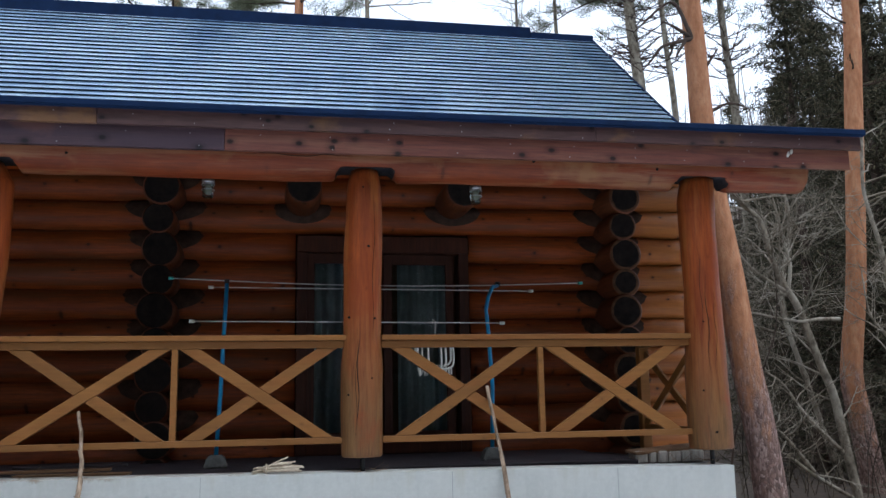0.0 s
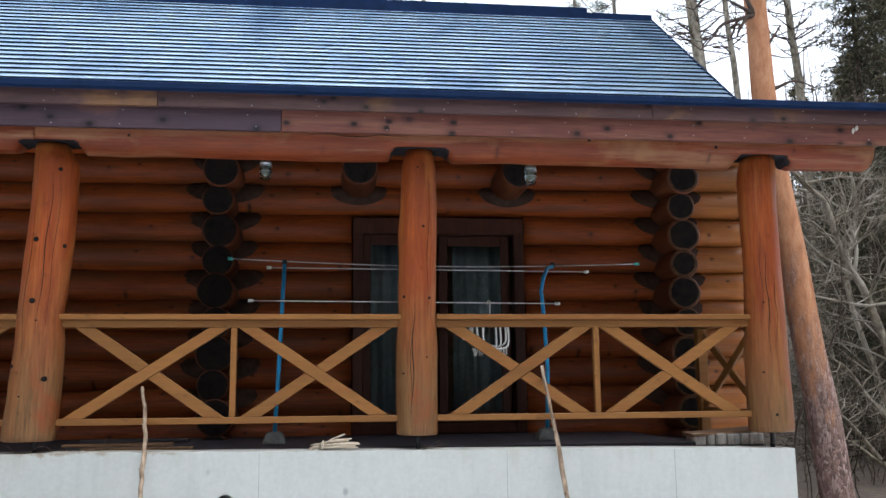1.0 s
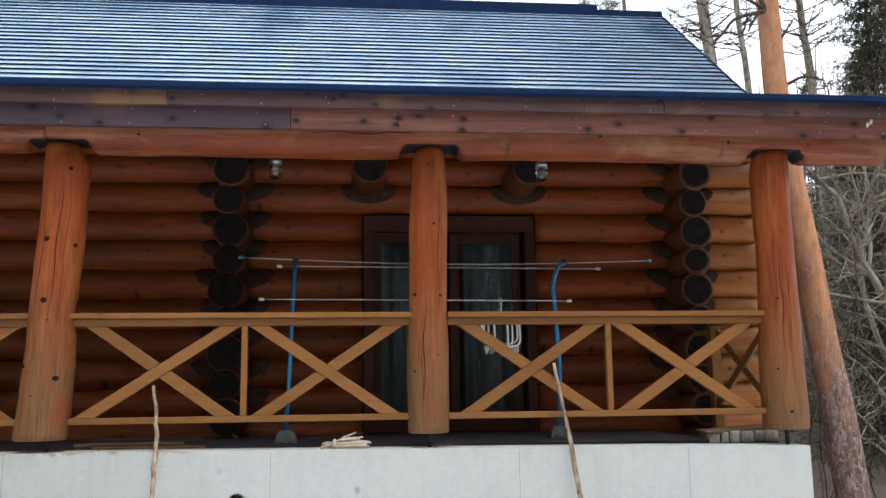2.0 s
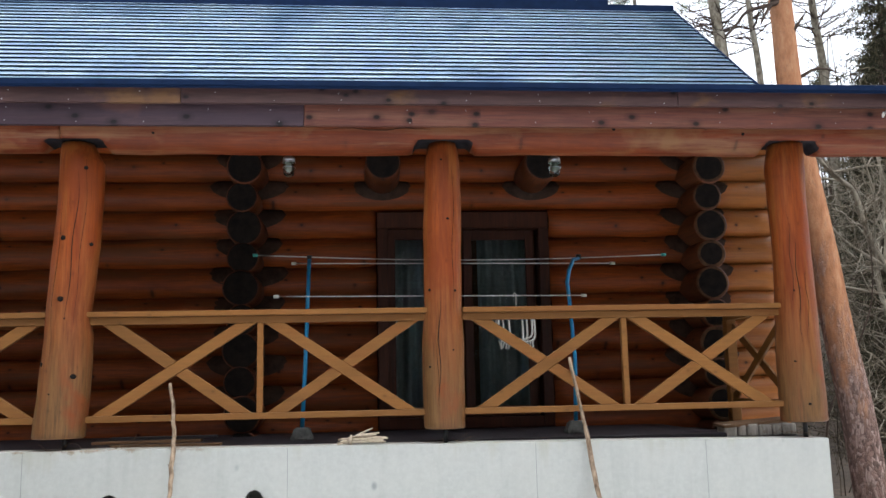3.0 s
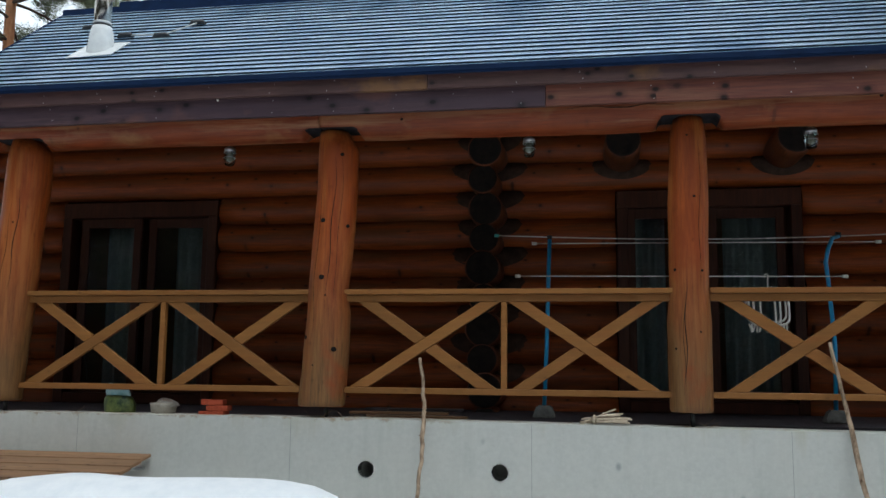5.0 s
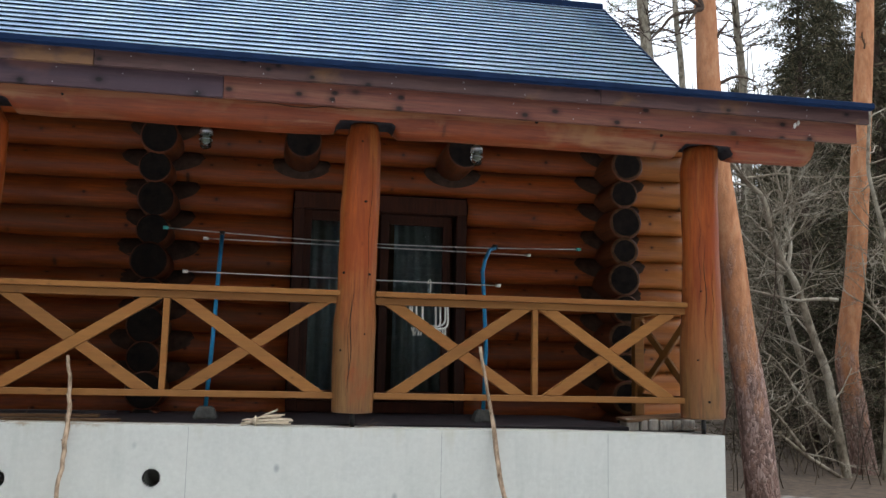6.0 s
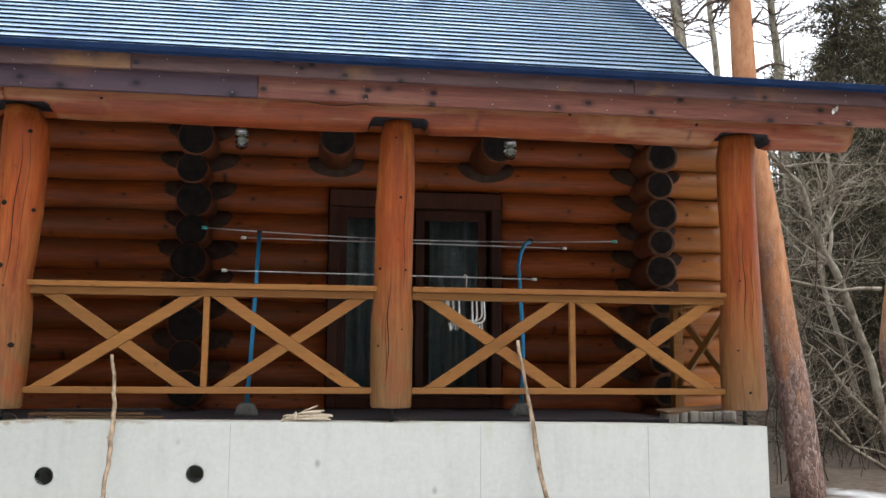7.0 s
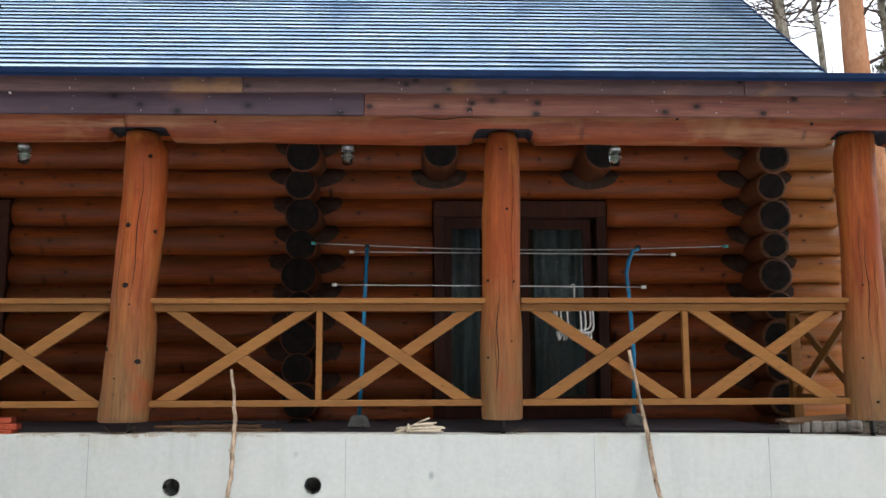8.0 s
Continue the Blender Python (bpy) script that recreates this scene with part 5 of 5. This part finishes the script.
class Wood:
    """Gathers many tapering limbs in one mesh."""

    def __init__(self):
        self.v, self.f = [], []

    def limb(self, pts, r0, r1, seg=5):
        n = len(pts)
        base = len(self.v)
        side = Vector((1, 0.3, 0.2)).normalized()
        for i, p in enumerate(pts):
            d = (pts[min(i + 1, n - 1)] - pts[max(i - 1, 0)])
            d = d.normalized() if d.length > 1e-6 else Vector((0, 0, 1))
            s = side - d * side.dot(d)
            s = s.normalized() if s.length > 0.05 else d.orthogonal().normalized()
            u = d.cross(s)
            r = r0 + (r1 - r0) * i / (n - 1)
            for k in range(seg):
                a = 2 * math.pi * k / seg
                self.v.append(tuple(p + (s * math.cos(a) + u * math.sin(a)) * r))
        for i in range(n - 1):
            for k in range(seg):
                j = (k + 1) % seg
                self.f.append((base + i * seg + k, base + i * seg + j, base + (i + 1) * seg + j, base + (i + 1) * seg + k))

    def done(self, name, mat, parent, label=""):
        ob = mesh_thing(name, self.v, self.f, mat, parent, label)
        ob.data.polygons.foreach_set("use_smooth", [True] * len(ob.data.polygons))
        return ob


class Blades:
    """Gathers needles as thin triangles."""

    def __init__(self):
        self.v, self.f = [], []

    def clump(self, c, radius, count, length, width, rnd, flat=0.6, droop=0.0):
        for _ in range(count):
            p = c + Vector((rnd.gauss(0, 0.45), rnd.gauss(0, 0.45), rnd.gauss(0, 0.45) * flat)) * radius
            d = Vector((rnd.uniform(-1, 1), rnd.uniform(-1, 1), rnd.uniform(-0.6, 1.0) - droop)).normalized()
            s = d.orthogonal().normalized()
            s = Matrix.Rotation(rnd.uniform(0, 6.28), 3, d) @ s
            b = len(self.v)
            ln = length * rnd.uniform(0.6, 1.3)
            self.v += [tuple(p - s * width), tuple(p + s * width), tuple(p + d * ln)]
            self.f.append((b, b + 1, b + 2))


def bend(p, d, length, n, rnd, wander=0.15, lift=0.0):
    pts = [Vector(p)]
    d = Vector(d).normalized()
    for _ in range(n):
        d = (d + Vector((rnd.uniform(-1, 1), rnd.uniform(-1, 1), rnd.uniform(-1, 1))) * wander + Vector((0, 0, lift))).normalized()
        pts.append(pts[-1] + d * (length / n))
    return pts, d


def twigs(w, p, d, length, r, depth, rnd, wander=0.2, lift=0.03, kids=4):
    n = 6 if depth > 1 else 4
    pts, e = bend(p, d, length, n, rnd, wander, lift)
    w.limb(pts, r, r * 0.35, 6 if r > 0.03 else 4 if r > 0.008 else 3)
    if depth == 0:
        return
    for k in range(kids):
        t = rnd.uniform(0.25, 0.98)
        i = min(int(t * n), n - 1)
        q = pts[i].lerp(pts[i + 1], t * n - i)
        ax = (pts[i + 1] - pts[i]).normalized()
        o = Matrix.Rotation(rnd.uniform(0, 6.28), 3, ax) @ ax.orthogonal().normalized()
        nd = (ax * rnd.uniform(0.5, 1.0) + o * rnd.uniform(0.5, 1.0)).normalized()
        twigs(w, q, nd, length * rnd.uniform(0.4, 0.62), r * rnd.uniform(0.35, 0.5), depth - 1, rnd, wander, lift, kids)


def spline(pts, n):
    out = []
    P = [Vector(p) for p in pts]
    for i in range(len(P) - 1):
        a, b, c, d = P[max(i - 1, 0)], P[i], P[i + 1], P[min(i + 2, len(P) - 1)]
        for k in range(n):
            t = k / n
            out.append(0.5 * ((2 * b) + (c - a) * t + (2 * a - 5 * b + 4 * c - d) * t * t + (3 * b - a - 3 * c + d) * t ** 3))
    out.append(P[-1])
    return out


def build_pine(trunk, r0, r1, crown_from, limbs, seed, label, reach=2.6, dead=0, clump=70, blade=0.2, bark=None, stubs=()):
    """A red pine: a bare coloured trunk, dead stubs, and needle pads on crooked limbs near the top."""
    rnd = random.Random(seed)
    base = Vector(trunk[0])
    t = thing("pine_tree", label, "tree", "red pines", at=base)
    pts = [p - base for p in spline(trunk, 6)]
    w = Wood()
    w.limb(pts, r0, r1, 18)
    w.done("trunk", bark or M_PINE, t, "" if bark else "orange upper bark over grey cracked lower bark")
    br, bl = Wood(), Blades()
    n = len(pts)
    for k in range(limbs + dead):
        f = rnd.uniform(crown_from, 0.99) if k < limbs else rnd.uniform(0.66, 0.95) * crown_from
        i = min(int(f * (n - 1)), n - 2)
        p = pts[i]
        a = rnd.uniform(0, 6.28)
        ln = reach * rnd.uniform(0.5, 1.1) * (1.25 - 0.6 * (f - crown_from) / max(0.01, 1 - crown_from)) if k < limbs else rnd.uniform(0.4, 1.3)
        d = Vector((math.cos(a), math.sin(a), rnd.uniform(-0.05, 0.35)))
        lp, e = bend(p, d, ln, 7, rnd, 0.16, 0.03)
        br.limb(lp, r1 * 0.42 + 0.008 if k < limbs else 0.02, 0.006, 6)
        for j in range(2, 8):
            for _ in range(2):
                sd = (e + Vector((rnd.uniform(-1, 1), rnd.uniform(-1, 1), rnd.uniform(-0.3, 0.6)))).normalized()
                sl = rnd.uniform(0.25, 0.6) * ln * 0.4
                sp, _e = bend(lp[j], sd, sl, 4, rnd, 0.2, 0.05)
                br.limb(sp, 0.012, 0.004, 4)
                if k < limbs:
                    bl.clump(sp[-1], 0.30, clump, blade, 0.009, rnd, 0.5)
                    bl.clump(sp[2], 0.22, clump // 2, blade, 0.009, rnd, 0.5)
    for st in stubs:
        q = [Vector(p) - base for p in st]
        q = [q[0] + (q[0] - q[1]).normalized() * 0.12] + q
        br.limb(spline(q, 3), 0.035, 0.007, 7)
        for p in q[2:]:
            twigs(br, p, Vector((rnd.uniform(-1, 0.3), rnd.uniform(-0.6, 0.6), rnd.uniform(-0.3, 0.6))), rnd.uniform(0.2, 0.5), 0.009, 1, rnd, 0.2, 0.0, 3)
    tagged(br.done("branchwork", M_DARKBARK, t), kind="stuff")
    if bl.f:
        tagged(mesh_thing("crown", bl.v, bl.f, M_NEEDLE, t, "loose olive-green needle pads"), kind="stuff")
    return t


def build_bare(name, trunk, r0, seed, label, branches=16, length=1.6, depth=2, from_f=0.25, mat=None, extra=()):
    rnd = random.Random(seed)
    base = Vector(trunk[0])
    t = thing(name, label, "tree", "bare trees", at=base)
    pts = [p - base for p in spline(trunk, 5)]
    w = Wood()
    w.limb(pts, r0, r0 * 0.4, 12)
    w.done("trunk", mat or M_GREYBARK, t)
    br = Wood()
    n = len(pts)
    for ex in extra:
        br.limb([p - base for p in spline(ex, 5)], r0 * 0.42, r0 * 0.14, 8)
        ep = [p - base for p in spline(ex, 5)]
        for _ in range(8):
            q = ep[rnd.randrange(2, len(ep))]
            twigs(br, q, Vector((rnd.uniform(-1, 1), rnd.uniform(-1, 1), rnd.uniform(-0.2, 0.9))), length * 0.7, r0 * 0.16, 2, rnd, 0.22)
    for _ in range(branches):
        f = rnd.uniform(from_f, 1.0)
        q = pts[min(int(f * (n - 1)), n - 1)]
        a = rnd.uniform(0, 6.28)
        twigs(br, q, Vector((math.cos(a), math.sin(a), rnd.uniform(0.1, 0.9))), length * rnd.uniform(0.5, 1.1), r0 * 0.26, depth, rnd, 0.2)
    tagged(br.done("branchwork", mat or M_GREYBARK, t), kind="stuff")
    return t


# dead branches on the pine beside the roof
PINE_STUBS = [[(4.46, 3.3, 5.05), (4.3, 3.25, 5.34), (4.15, 3.25, 5.37), (3.86, 3.25, 5.12), (3.7, 3.25, 4.96)], [(4.42, 3.3, 5.0), (4.21, 3.25, 5.08), (4.08, 3.2, 5.1)], [(4.4, 3.3, 4.91), (4.07, 3.25, 4.79), (3.91, 3.25, 4.6), (3.76, 3.25, 4.44)],
              [(4.4, 3.3, 4.9), (4.27, 3.2, 4.73), (4.21, 3.2, 4.61)], [(4.7, 3.3, 4.62), (4.82, 3.25, 4.8)], [(4.72, 3.35, 4.0), (4.95, 3.3, 4.1), (5.2, 3.3, 4.05)]]
build_pine([(5.23, 3.4, -1.3), (5.21, 3.4, -1.11), (5.1, 3.4, 0.0), (4.96, 3.4, 0.9), (4.85, 3.4, 1.88), (4.68, 3.4, 3.1), (4.61, 3.4, 4.01), (4.58, 3.4, 5.06), (4.5, 3.5, 7.5), (4.6, 3.6, 10.5), (4.8, 3.7, 15.0), (4.9, 3.8, 19.0)], 0.21, 0.09, 0.72, 26, 11, "tall red pine with orange bark close to the house", 4.0, 3, stubs=PINE_STUBS)
build_pine([(8.8, 6.4, -1.6), (8.74, 6.4, -1.3), (8.57, 6.4, -0.09), (8.47, 6.4, 0.58), (8.52, 6.4, 1.11), (8.73, 6.4, 2.43), (8.98, 6.4, 5.31), (9.09, 6.4, 6.74), (9.2, 6.5, 9.0), (9.1, 6.5, 12.0), (9.2, 6.6, 16.0), (9.3, 6.6, 19.5)], 0.21, 0.10, 0.74, 24, 12, "crooked red pine with orange bark by the slope", 4.0, 4)
build_bare("grey_tree", [(8.2, 6.0, -1.8), (8.12, 6.0, -1.16), (7.94, 6.0, -0.12), (7.85, 6.0, 0.4), (7.66, 6.0, 0.92), (7.37, 6.0, 1.76), (7.22, 6.0, 2.03), (7.06, 6.0, 2.35), (6.94, 6.0, 2.71), (6.83, 6.0, 3.16), (6.5, 6.0, 3.45), (6.1, 5.9, 3.9)], 0.078, 21, "leaning bare grey tree with pale lichen bark", 26, 1.5, 3, 0.2,
           extra=([(7.22, 6.0, 2.03), (7.29, 6.0, 2.44), (7.2, 6.0, 2.89), (7.14, 6.0, 3.26), (7.0, 6.0, 3.9)], [(7.24, 6.0, 2.0), (6.94, 6.0, 2.17), (6.63, 6.0, 2.39), (6.3, 5.9, 2.7)],
                  [(7.97, 6.0, -0.5), (7.47, 6.0, -0.03), (7.25, 6.0, 0.24), (6.96, 6.0, 0.63), (6.6, 6.0, 0.82)], [(8.1, 6.0, -1.2), (7.4, 6.0, -0.79), (7.04, 6.0, -0.52), (6.7, 6.0, -0.38)],
                  [(7.41, 6.0, -0.75), (7.06, 6.0, -0.31), (6.85, 6.0, -0.1), (6.6, 6.0, 0.0)], [(8.0, 5.9, 1.58), (7.59, 5.8, 1.57), (7.2, 5.8, 1.54), (6.46, 5.8, 1.67), (6.0, 5.8, 1.74)]))
build_bare("grey_tree", [(8.72, 5.6, -1.7), (8.5, 5.6, -1.2), (8.58, 5.6, -0.1), (8.64, 5.6, 0.8), (8.66, 5.6, 1.3), (8.7, 5.6, 2.1), (8.62, 5.6, 2.7), (8.5, 5.6, 3.2), (8.42, 5.6, 3.7), (8.5, 5.6, 4.6)], 0.06, 26, "upright bare grey tree beside the crooked pine", 18, 1.2, 3, 0.3,
           extra=([(8.62, 5.6, 1.25), (8.4, 5.6, 1.5), (8.3, 5.6, 1.75), (8.25, 5.6, 2.3)], [(8.66, 5.6, 1.3), (8.85, 5.6, 1.9), (8.95, 5.6, 2.8)]))
build_bare("grey_tree", [(9.6, 8.5, -1.4), (9.0, 8.5, 0.6), (8.6, 8.5, 2.2), (8.9, 8.5, 3.6), (8.7, 8.5, 5.2)], 0.06, 27, "thin bare grey tree up the slope", 24, 1.8, 3, 0.2)
build_bare("vine_shrub", [(4.95, 4.0, -0.9), (5.09, 4.0, -0.06), (5.35, 4.0, 0.36), (5.59, 4.0, 0.86), (5.75, 4.0, 1.23), (5.81, 4.0, 1.6), (5.82, 4.0, 1.95)], 0.014, 22, "thin dark bare shrub stem beside the pine", 5, 0.6, 1, 0.5, M_DARKBARK)
# grey-barked pines behind the house, with dead limbs below high crowns
for x, y, z, r, s in ((8.35, 14, 8.9, 0.17, 31), (8.62, 14.4, 8.9, 0.12, 32), (9.3, 14, 8.6, 0.10, 33), (11.0, 14, 8.6, 0.13, 34)):
    build_pine([(x + 0.35, y, ground_z(x, y) - 0.1), (x + 0.2, y, 4.0), (x + 0.05, y, z - 0.6), (x - 0.1, y, z + 1.2), (x - 0.25, y, z + 5.0), (x - 0.2, y, z + 10.0)], r, r * 0.5, 0.70, 34, s, "grey-barked pine with dead lower limbs behind the house", 4.4, 26, 100, 0.24, M_GREYBARK)
for k, (x, y, z, r, s) in enumerate(((5.9, 16.5, 10, 0.07, 35), (6.9, 16, 10, 0.09, 36), (1.55, 16, 11, 0.1, 37), (-10.2, 20, 12.4, 0.1, 38), (-14.9, 20, 12.6, 0.11, 39), (13.5, 12, 7, 0.09, 40), (12.2, 9.5, 5, 0.07, 41))):
    g = ground_z(x, y)
    lean = random.Random(s).uniform(-0.25, 0.1)
    build_bare("bare_tree", [(x + 0.3, y, g - 0.1), (x + 0.15, y, 3.0), (x, y, z), (x + lean, y, z + 7.5)], r, s, "slender leafless grey-barked tree behind the house", 26 if y < 15 else 22, 2.4, 3 if y < 15 else 2, 0.35)
# pines behind the house and at its far end
build_pine([(-14.4, 12, -1.3), (-14.5, 12, 2.0), (-14.7, 12, 8.1), (-14.63, 12, 10.3), (-14.5, 12, 13.0)], 0.17, 0.08, 0.36, 42, 51, "spreading red pine with olive needle pads past the gable", 4.5, 2, 130, 0.24)
build_pine([(-20.5, 14, -1.3), (-20.6, 14, 2.3), (-20.5, 14, 5.7), (-20.3, 14, 10.5)], 0.14, 0.06, 0.35, 20, 52, "thin dark pine beyond the porch end", 3.0, 6, 50, 0.2, M_GREYBARK)
build_pine([(-22.0, 14.5, -1.3), (-22.0, 14.5, 2.3), (-21.9, 14.5, 5.8), (-22.1, 14.5, 10.0)], 0.11, 0.05, 0.35, 18, 53, "thin dark pine beyond the porch end", 2.8, 6, 50, 0.2, M_GREYBARK)
build_pine([(-0.27, 17, -1.0), (-0.3, 17, 6), (-0.27, 16.5, 11.2), (-0.2, 16.5, 15)], 0.18, 0.09, 0.62, 14, 54, "red pine crown above the ridge", 3.2, 2, 60, 0.22)
build_pine([(-3.8, 18, -1.0), (-3.9, 18, 6), (-3.7, 18, 11.5), (-3.7, 18, 15)], 0.18, 0.09, 0.6, 16, 55, "red pine crown above the ridge", 3.4, 2, 60, 0.22)
build_pine([(-19.0, 24, -1.0), (-19.0, 24, 6), (-18.6, 24, 11.5), (-18.7, 24, 16)], 0.2, 0.09, 0.45, 20, 56, "distant grey-trunked pine above the roof end", 3.6, 4, 50, 0.26, M_GREYBARK)
build_pine([(-27.0, 20, -1.0), (-27.2, 20, 6), (-27.0, 20, 11.5), (-27.1, 20, 15)], 0.2, 0.09, 0.3, 22, 57, "distant pine beyond the snowy yard", 4.0, 4, 50, 0.26, M_GREYBARK)


def build_conifer(seed, height, spread):
    rnd = random.Random(seed)
    t = thing("fir_tree", "dark brownish-green fir on the wooded slope", "tree", "slope firs", at=(0, 0, 0))
    w = Wood()
    w.limb([Vector((0, 0, 0)), Vector((0.03, 0, height * 0.5)), Vector((0, 0.02, height))], 0.15, 0.02, 8)
    w.done("trunk", M_DARKBARK, t)
    br, bl = Wood(), Blades()
    z = 0.25
    while z < height:
        f = 1 - z / height
        for k in range(6):
            a = rnd.uniform(0, 6.28)
            ln = spread * (0.12 + f) * rnd.uniform(0.6, 1.15)
            lp, e = bend((0, 0, z), (math.cos(a), math.sin(a), rnd.uniform(-0.1, 0.25)), ln, 5, rnd, 0.12, -0.04)
            br.limb(lp, 0.02, 0.005, 3)
            for j in range(1, 6):
                bl.clump(lp[j], 0.26, 15, 0.2, 0.013, rnd, 0.45, 0.5)
        z += rnd.uniform(0.22, 0.36)
    tagged(br.done("branchwork", M_DARKBARK, t), kind="stuff")
    tagged(mesh_thing("crown", bl.v, bl.f, M_NEEDLE_D, t), kind="stuff")
    return t


FIRS = [build_conifer(60, 11.0, 2.4), build_conifer(61, 9.0, 2.2), build_conifer(62, 7.0, 1.9)]
rnd = random.Random(70)
spots = []
for y, s0, s1, n in ((8.8, 0.74, 1.12, 6), (10.5, 0.66, 1.1, 8), (12.2, 0.62, 1.1, 9), (14.0, 0.64, 1.1, 8), (18.0, 0.62, 1.1, 9), (23.0, 0.60, 1.2, 9), (29.0, 0.55, 1.2, 10)):
    for k in range(n):
        s = s0 + (s1 - s0) * (k + rnd.uniform(-0.3, 0.3)) / (n - 1)
        yy = y + rnd.uniform(-1.5, 1.5)
        spots.append((-0.57 + s * (yy + 6.6), yy))
for i, (x, y) in enumerate(spots):
    m = Matrix.Translation((x, y, ground_z(x, y) - 0.1)) @ Matrix.Rotation(rnd.uniform(0, 6.28), 4, "Z")
    if i < 3:
        FIRS[i].matrix_basis = m
    else:
        c = copy_thing(FIRS[i % 3], m)
        c.scale = [rnd.uniform(0.85, 1.2)] * 3


# unseen firs behind the viewpoint: mirrored in the door glass, and blocking low skylight
for i in range(100):
    a = radians(-90 + (i - 49.5) * 2.1 + rnd.uniform(-1.5, 1.5))
    d = (16, 20, 26)[i % 3] + rnd.uniform(-1.5, 1.5)
    x, y = -0.6 + d * math.cos(a), -6.6 + d * math.sin(a)
    if y > -7 and abs(x) < 16:
        continue
    c = copy_thing(FIRS[i % 3], Matrix.Translation((x, y, ground_z(x, y) - 0.1)) @ Matrix.Rotation(rnd.uniform(0, 6.28), 4, "Z"))
    c.scale = [rnd.uniform(1.4, 2.0)] * 3


def build_far_woods():
    """Bare stems and brush on the slope and across the valley."""
    rnd = random.Random(80)
    w = Wood()
    for _ in range(420):
        y = rnd.uniform(16, 60)
        x = rnd.uniform(-1.3, 1.3) * (y + 7)
        g = ground_z(x, y)
        h = rnd.uniform(5, 11) if x > 6 else rnd.uniform(3, 6.5)
        p, d = bend((x, y, g - 0.2), (rnd.uniform(-0.06, 0.06), 0, 1), h, 5, rnd, 0.04)
        w.limb(p, rnd.uniform(0.04, 0.12), 0.02, 5)
        for _ in range(9):
            q = p[rnd.randrange(2, 6)]
            twigs(w, q, Vector((rnd.uniform(-1, 1), rnd.uniform(-1, 1), rnd.uniform(0.1, 0.8))), rnd.uniform(0.8, 2.0), 0.018, 1, rnd, 0.2, 0.03, 3)
    for _ in range(80):
        y = rnd.uniform(9, 34)
        x = -0.8 - rnd.uniform(0.93, 1.5) * (y + 6.8)
        p, d = bend((x, y, ground_z(x, y) - 0.2), (rnd.uniform(-0.1, 0.1), 0, 1), rnd.uniform(1.5, 5.5), 5, rnd, 0.08)
        w.limb(p, rnd.uniform(0.02, 0.06), 0.012, 5)
        for _ in range(7):
            twigs(w, p[rnd.randrange(1, 6)], Vector((rnd.uniform(-1, 1), rnd.uniform(-1, 1), rnd.uniform(0.1, 0.8))), rnd.uniform(0.6, 1.4), 0.014, 1, rnd, 0.2, 0.03, 3)
    ob = w.done("far_woods", M_TWIG, None)
    tagged(ob, "bare brown woods on the slopes beyond the house", "woods", kind="stuff")
    b = Wood()
    for q in range(260):
        y = rnd.uniform(5.5, 13) if q % 3 else rnd.uniform(4.5, 7)
        x = -0.57 + rnd.uniform(0.52, 1.1) * (y + 6.6)
        twigs(b, (x, y, ground_z(x, y) - 0.05), Vector((rnd.uniform(-0.5, 0.5), rnd.uniform(-0.3, 0.3), 1)), rnd.uniform(0.4, 1.6) if q % 5 else rnd.uniform(1.4, 2.4), 0.010, 2, rnd, 0.22, 0.02, 4)
    ob = b.done("brush", M_BRUSH, None)
    tagged(ob, "tangled bare brush at the foot of the slope", "brush", kind="stuff")


build_far_woods()


def build_dry_grass():
    """Wisps of dead grass caught on the concrete edge."""
    rnd = random.Random(90)
    w = Wood()
    for x0, n in ((-2.45, 16), (-2.75, 7), (0.1, 6), (-4.9, 6), (2.55, 8)):
        for _ in range(n):
            p = (x0 + rnd.uniform(-0.16, 0.16), rnd.uniform(-0.12, 0.05), TOP + 0.003)
            q, _d = bend(p, (rnd.uniform(-1, 1), rnd.uniform(-0.5, 0.3), rnd.uniform(0.05, 0.6)), rnd.uniform(0.05, 0.14), 4, rnd, 0.3, -0.1)
            w.limb(q, 0.0022, 0.001, 3)
    tagged(w.done("dry_grass", M_STICK, None), "wisps of dead grass on the concrete edge", "grass", kind="stuff")


build_dry_grass()
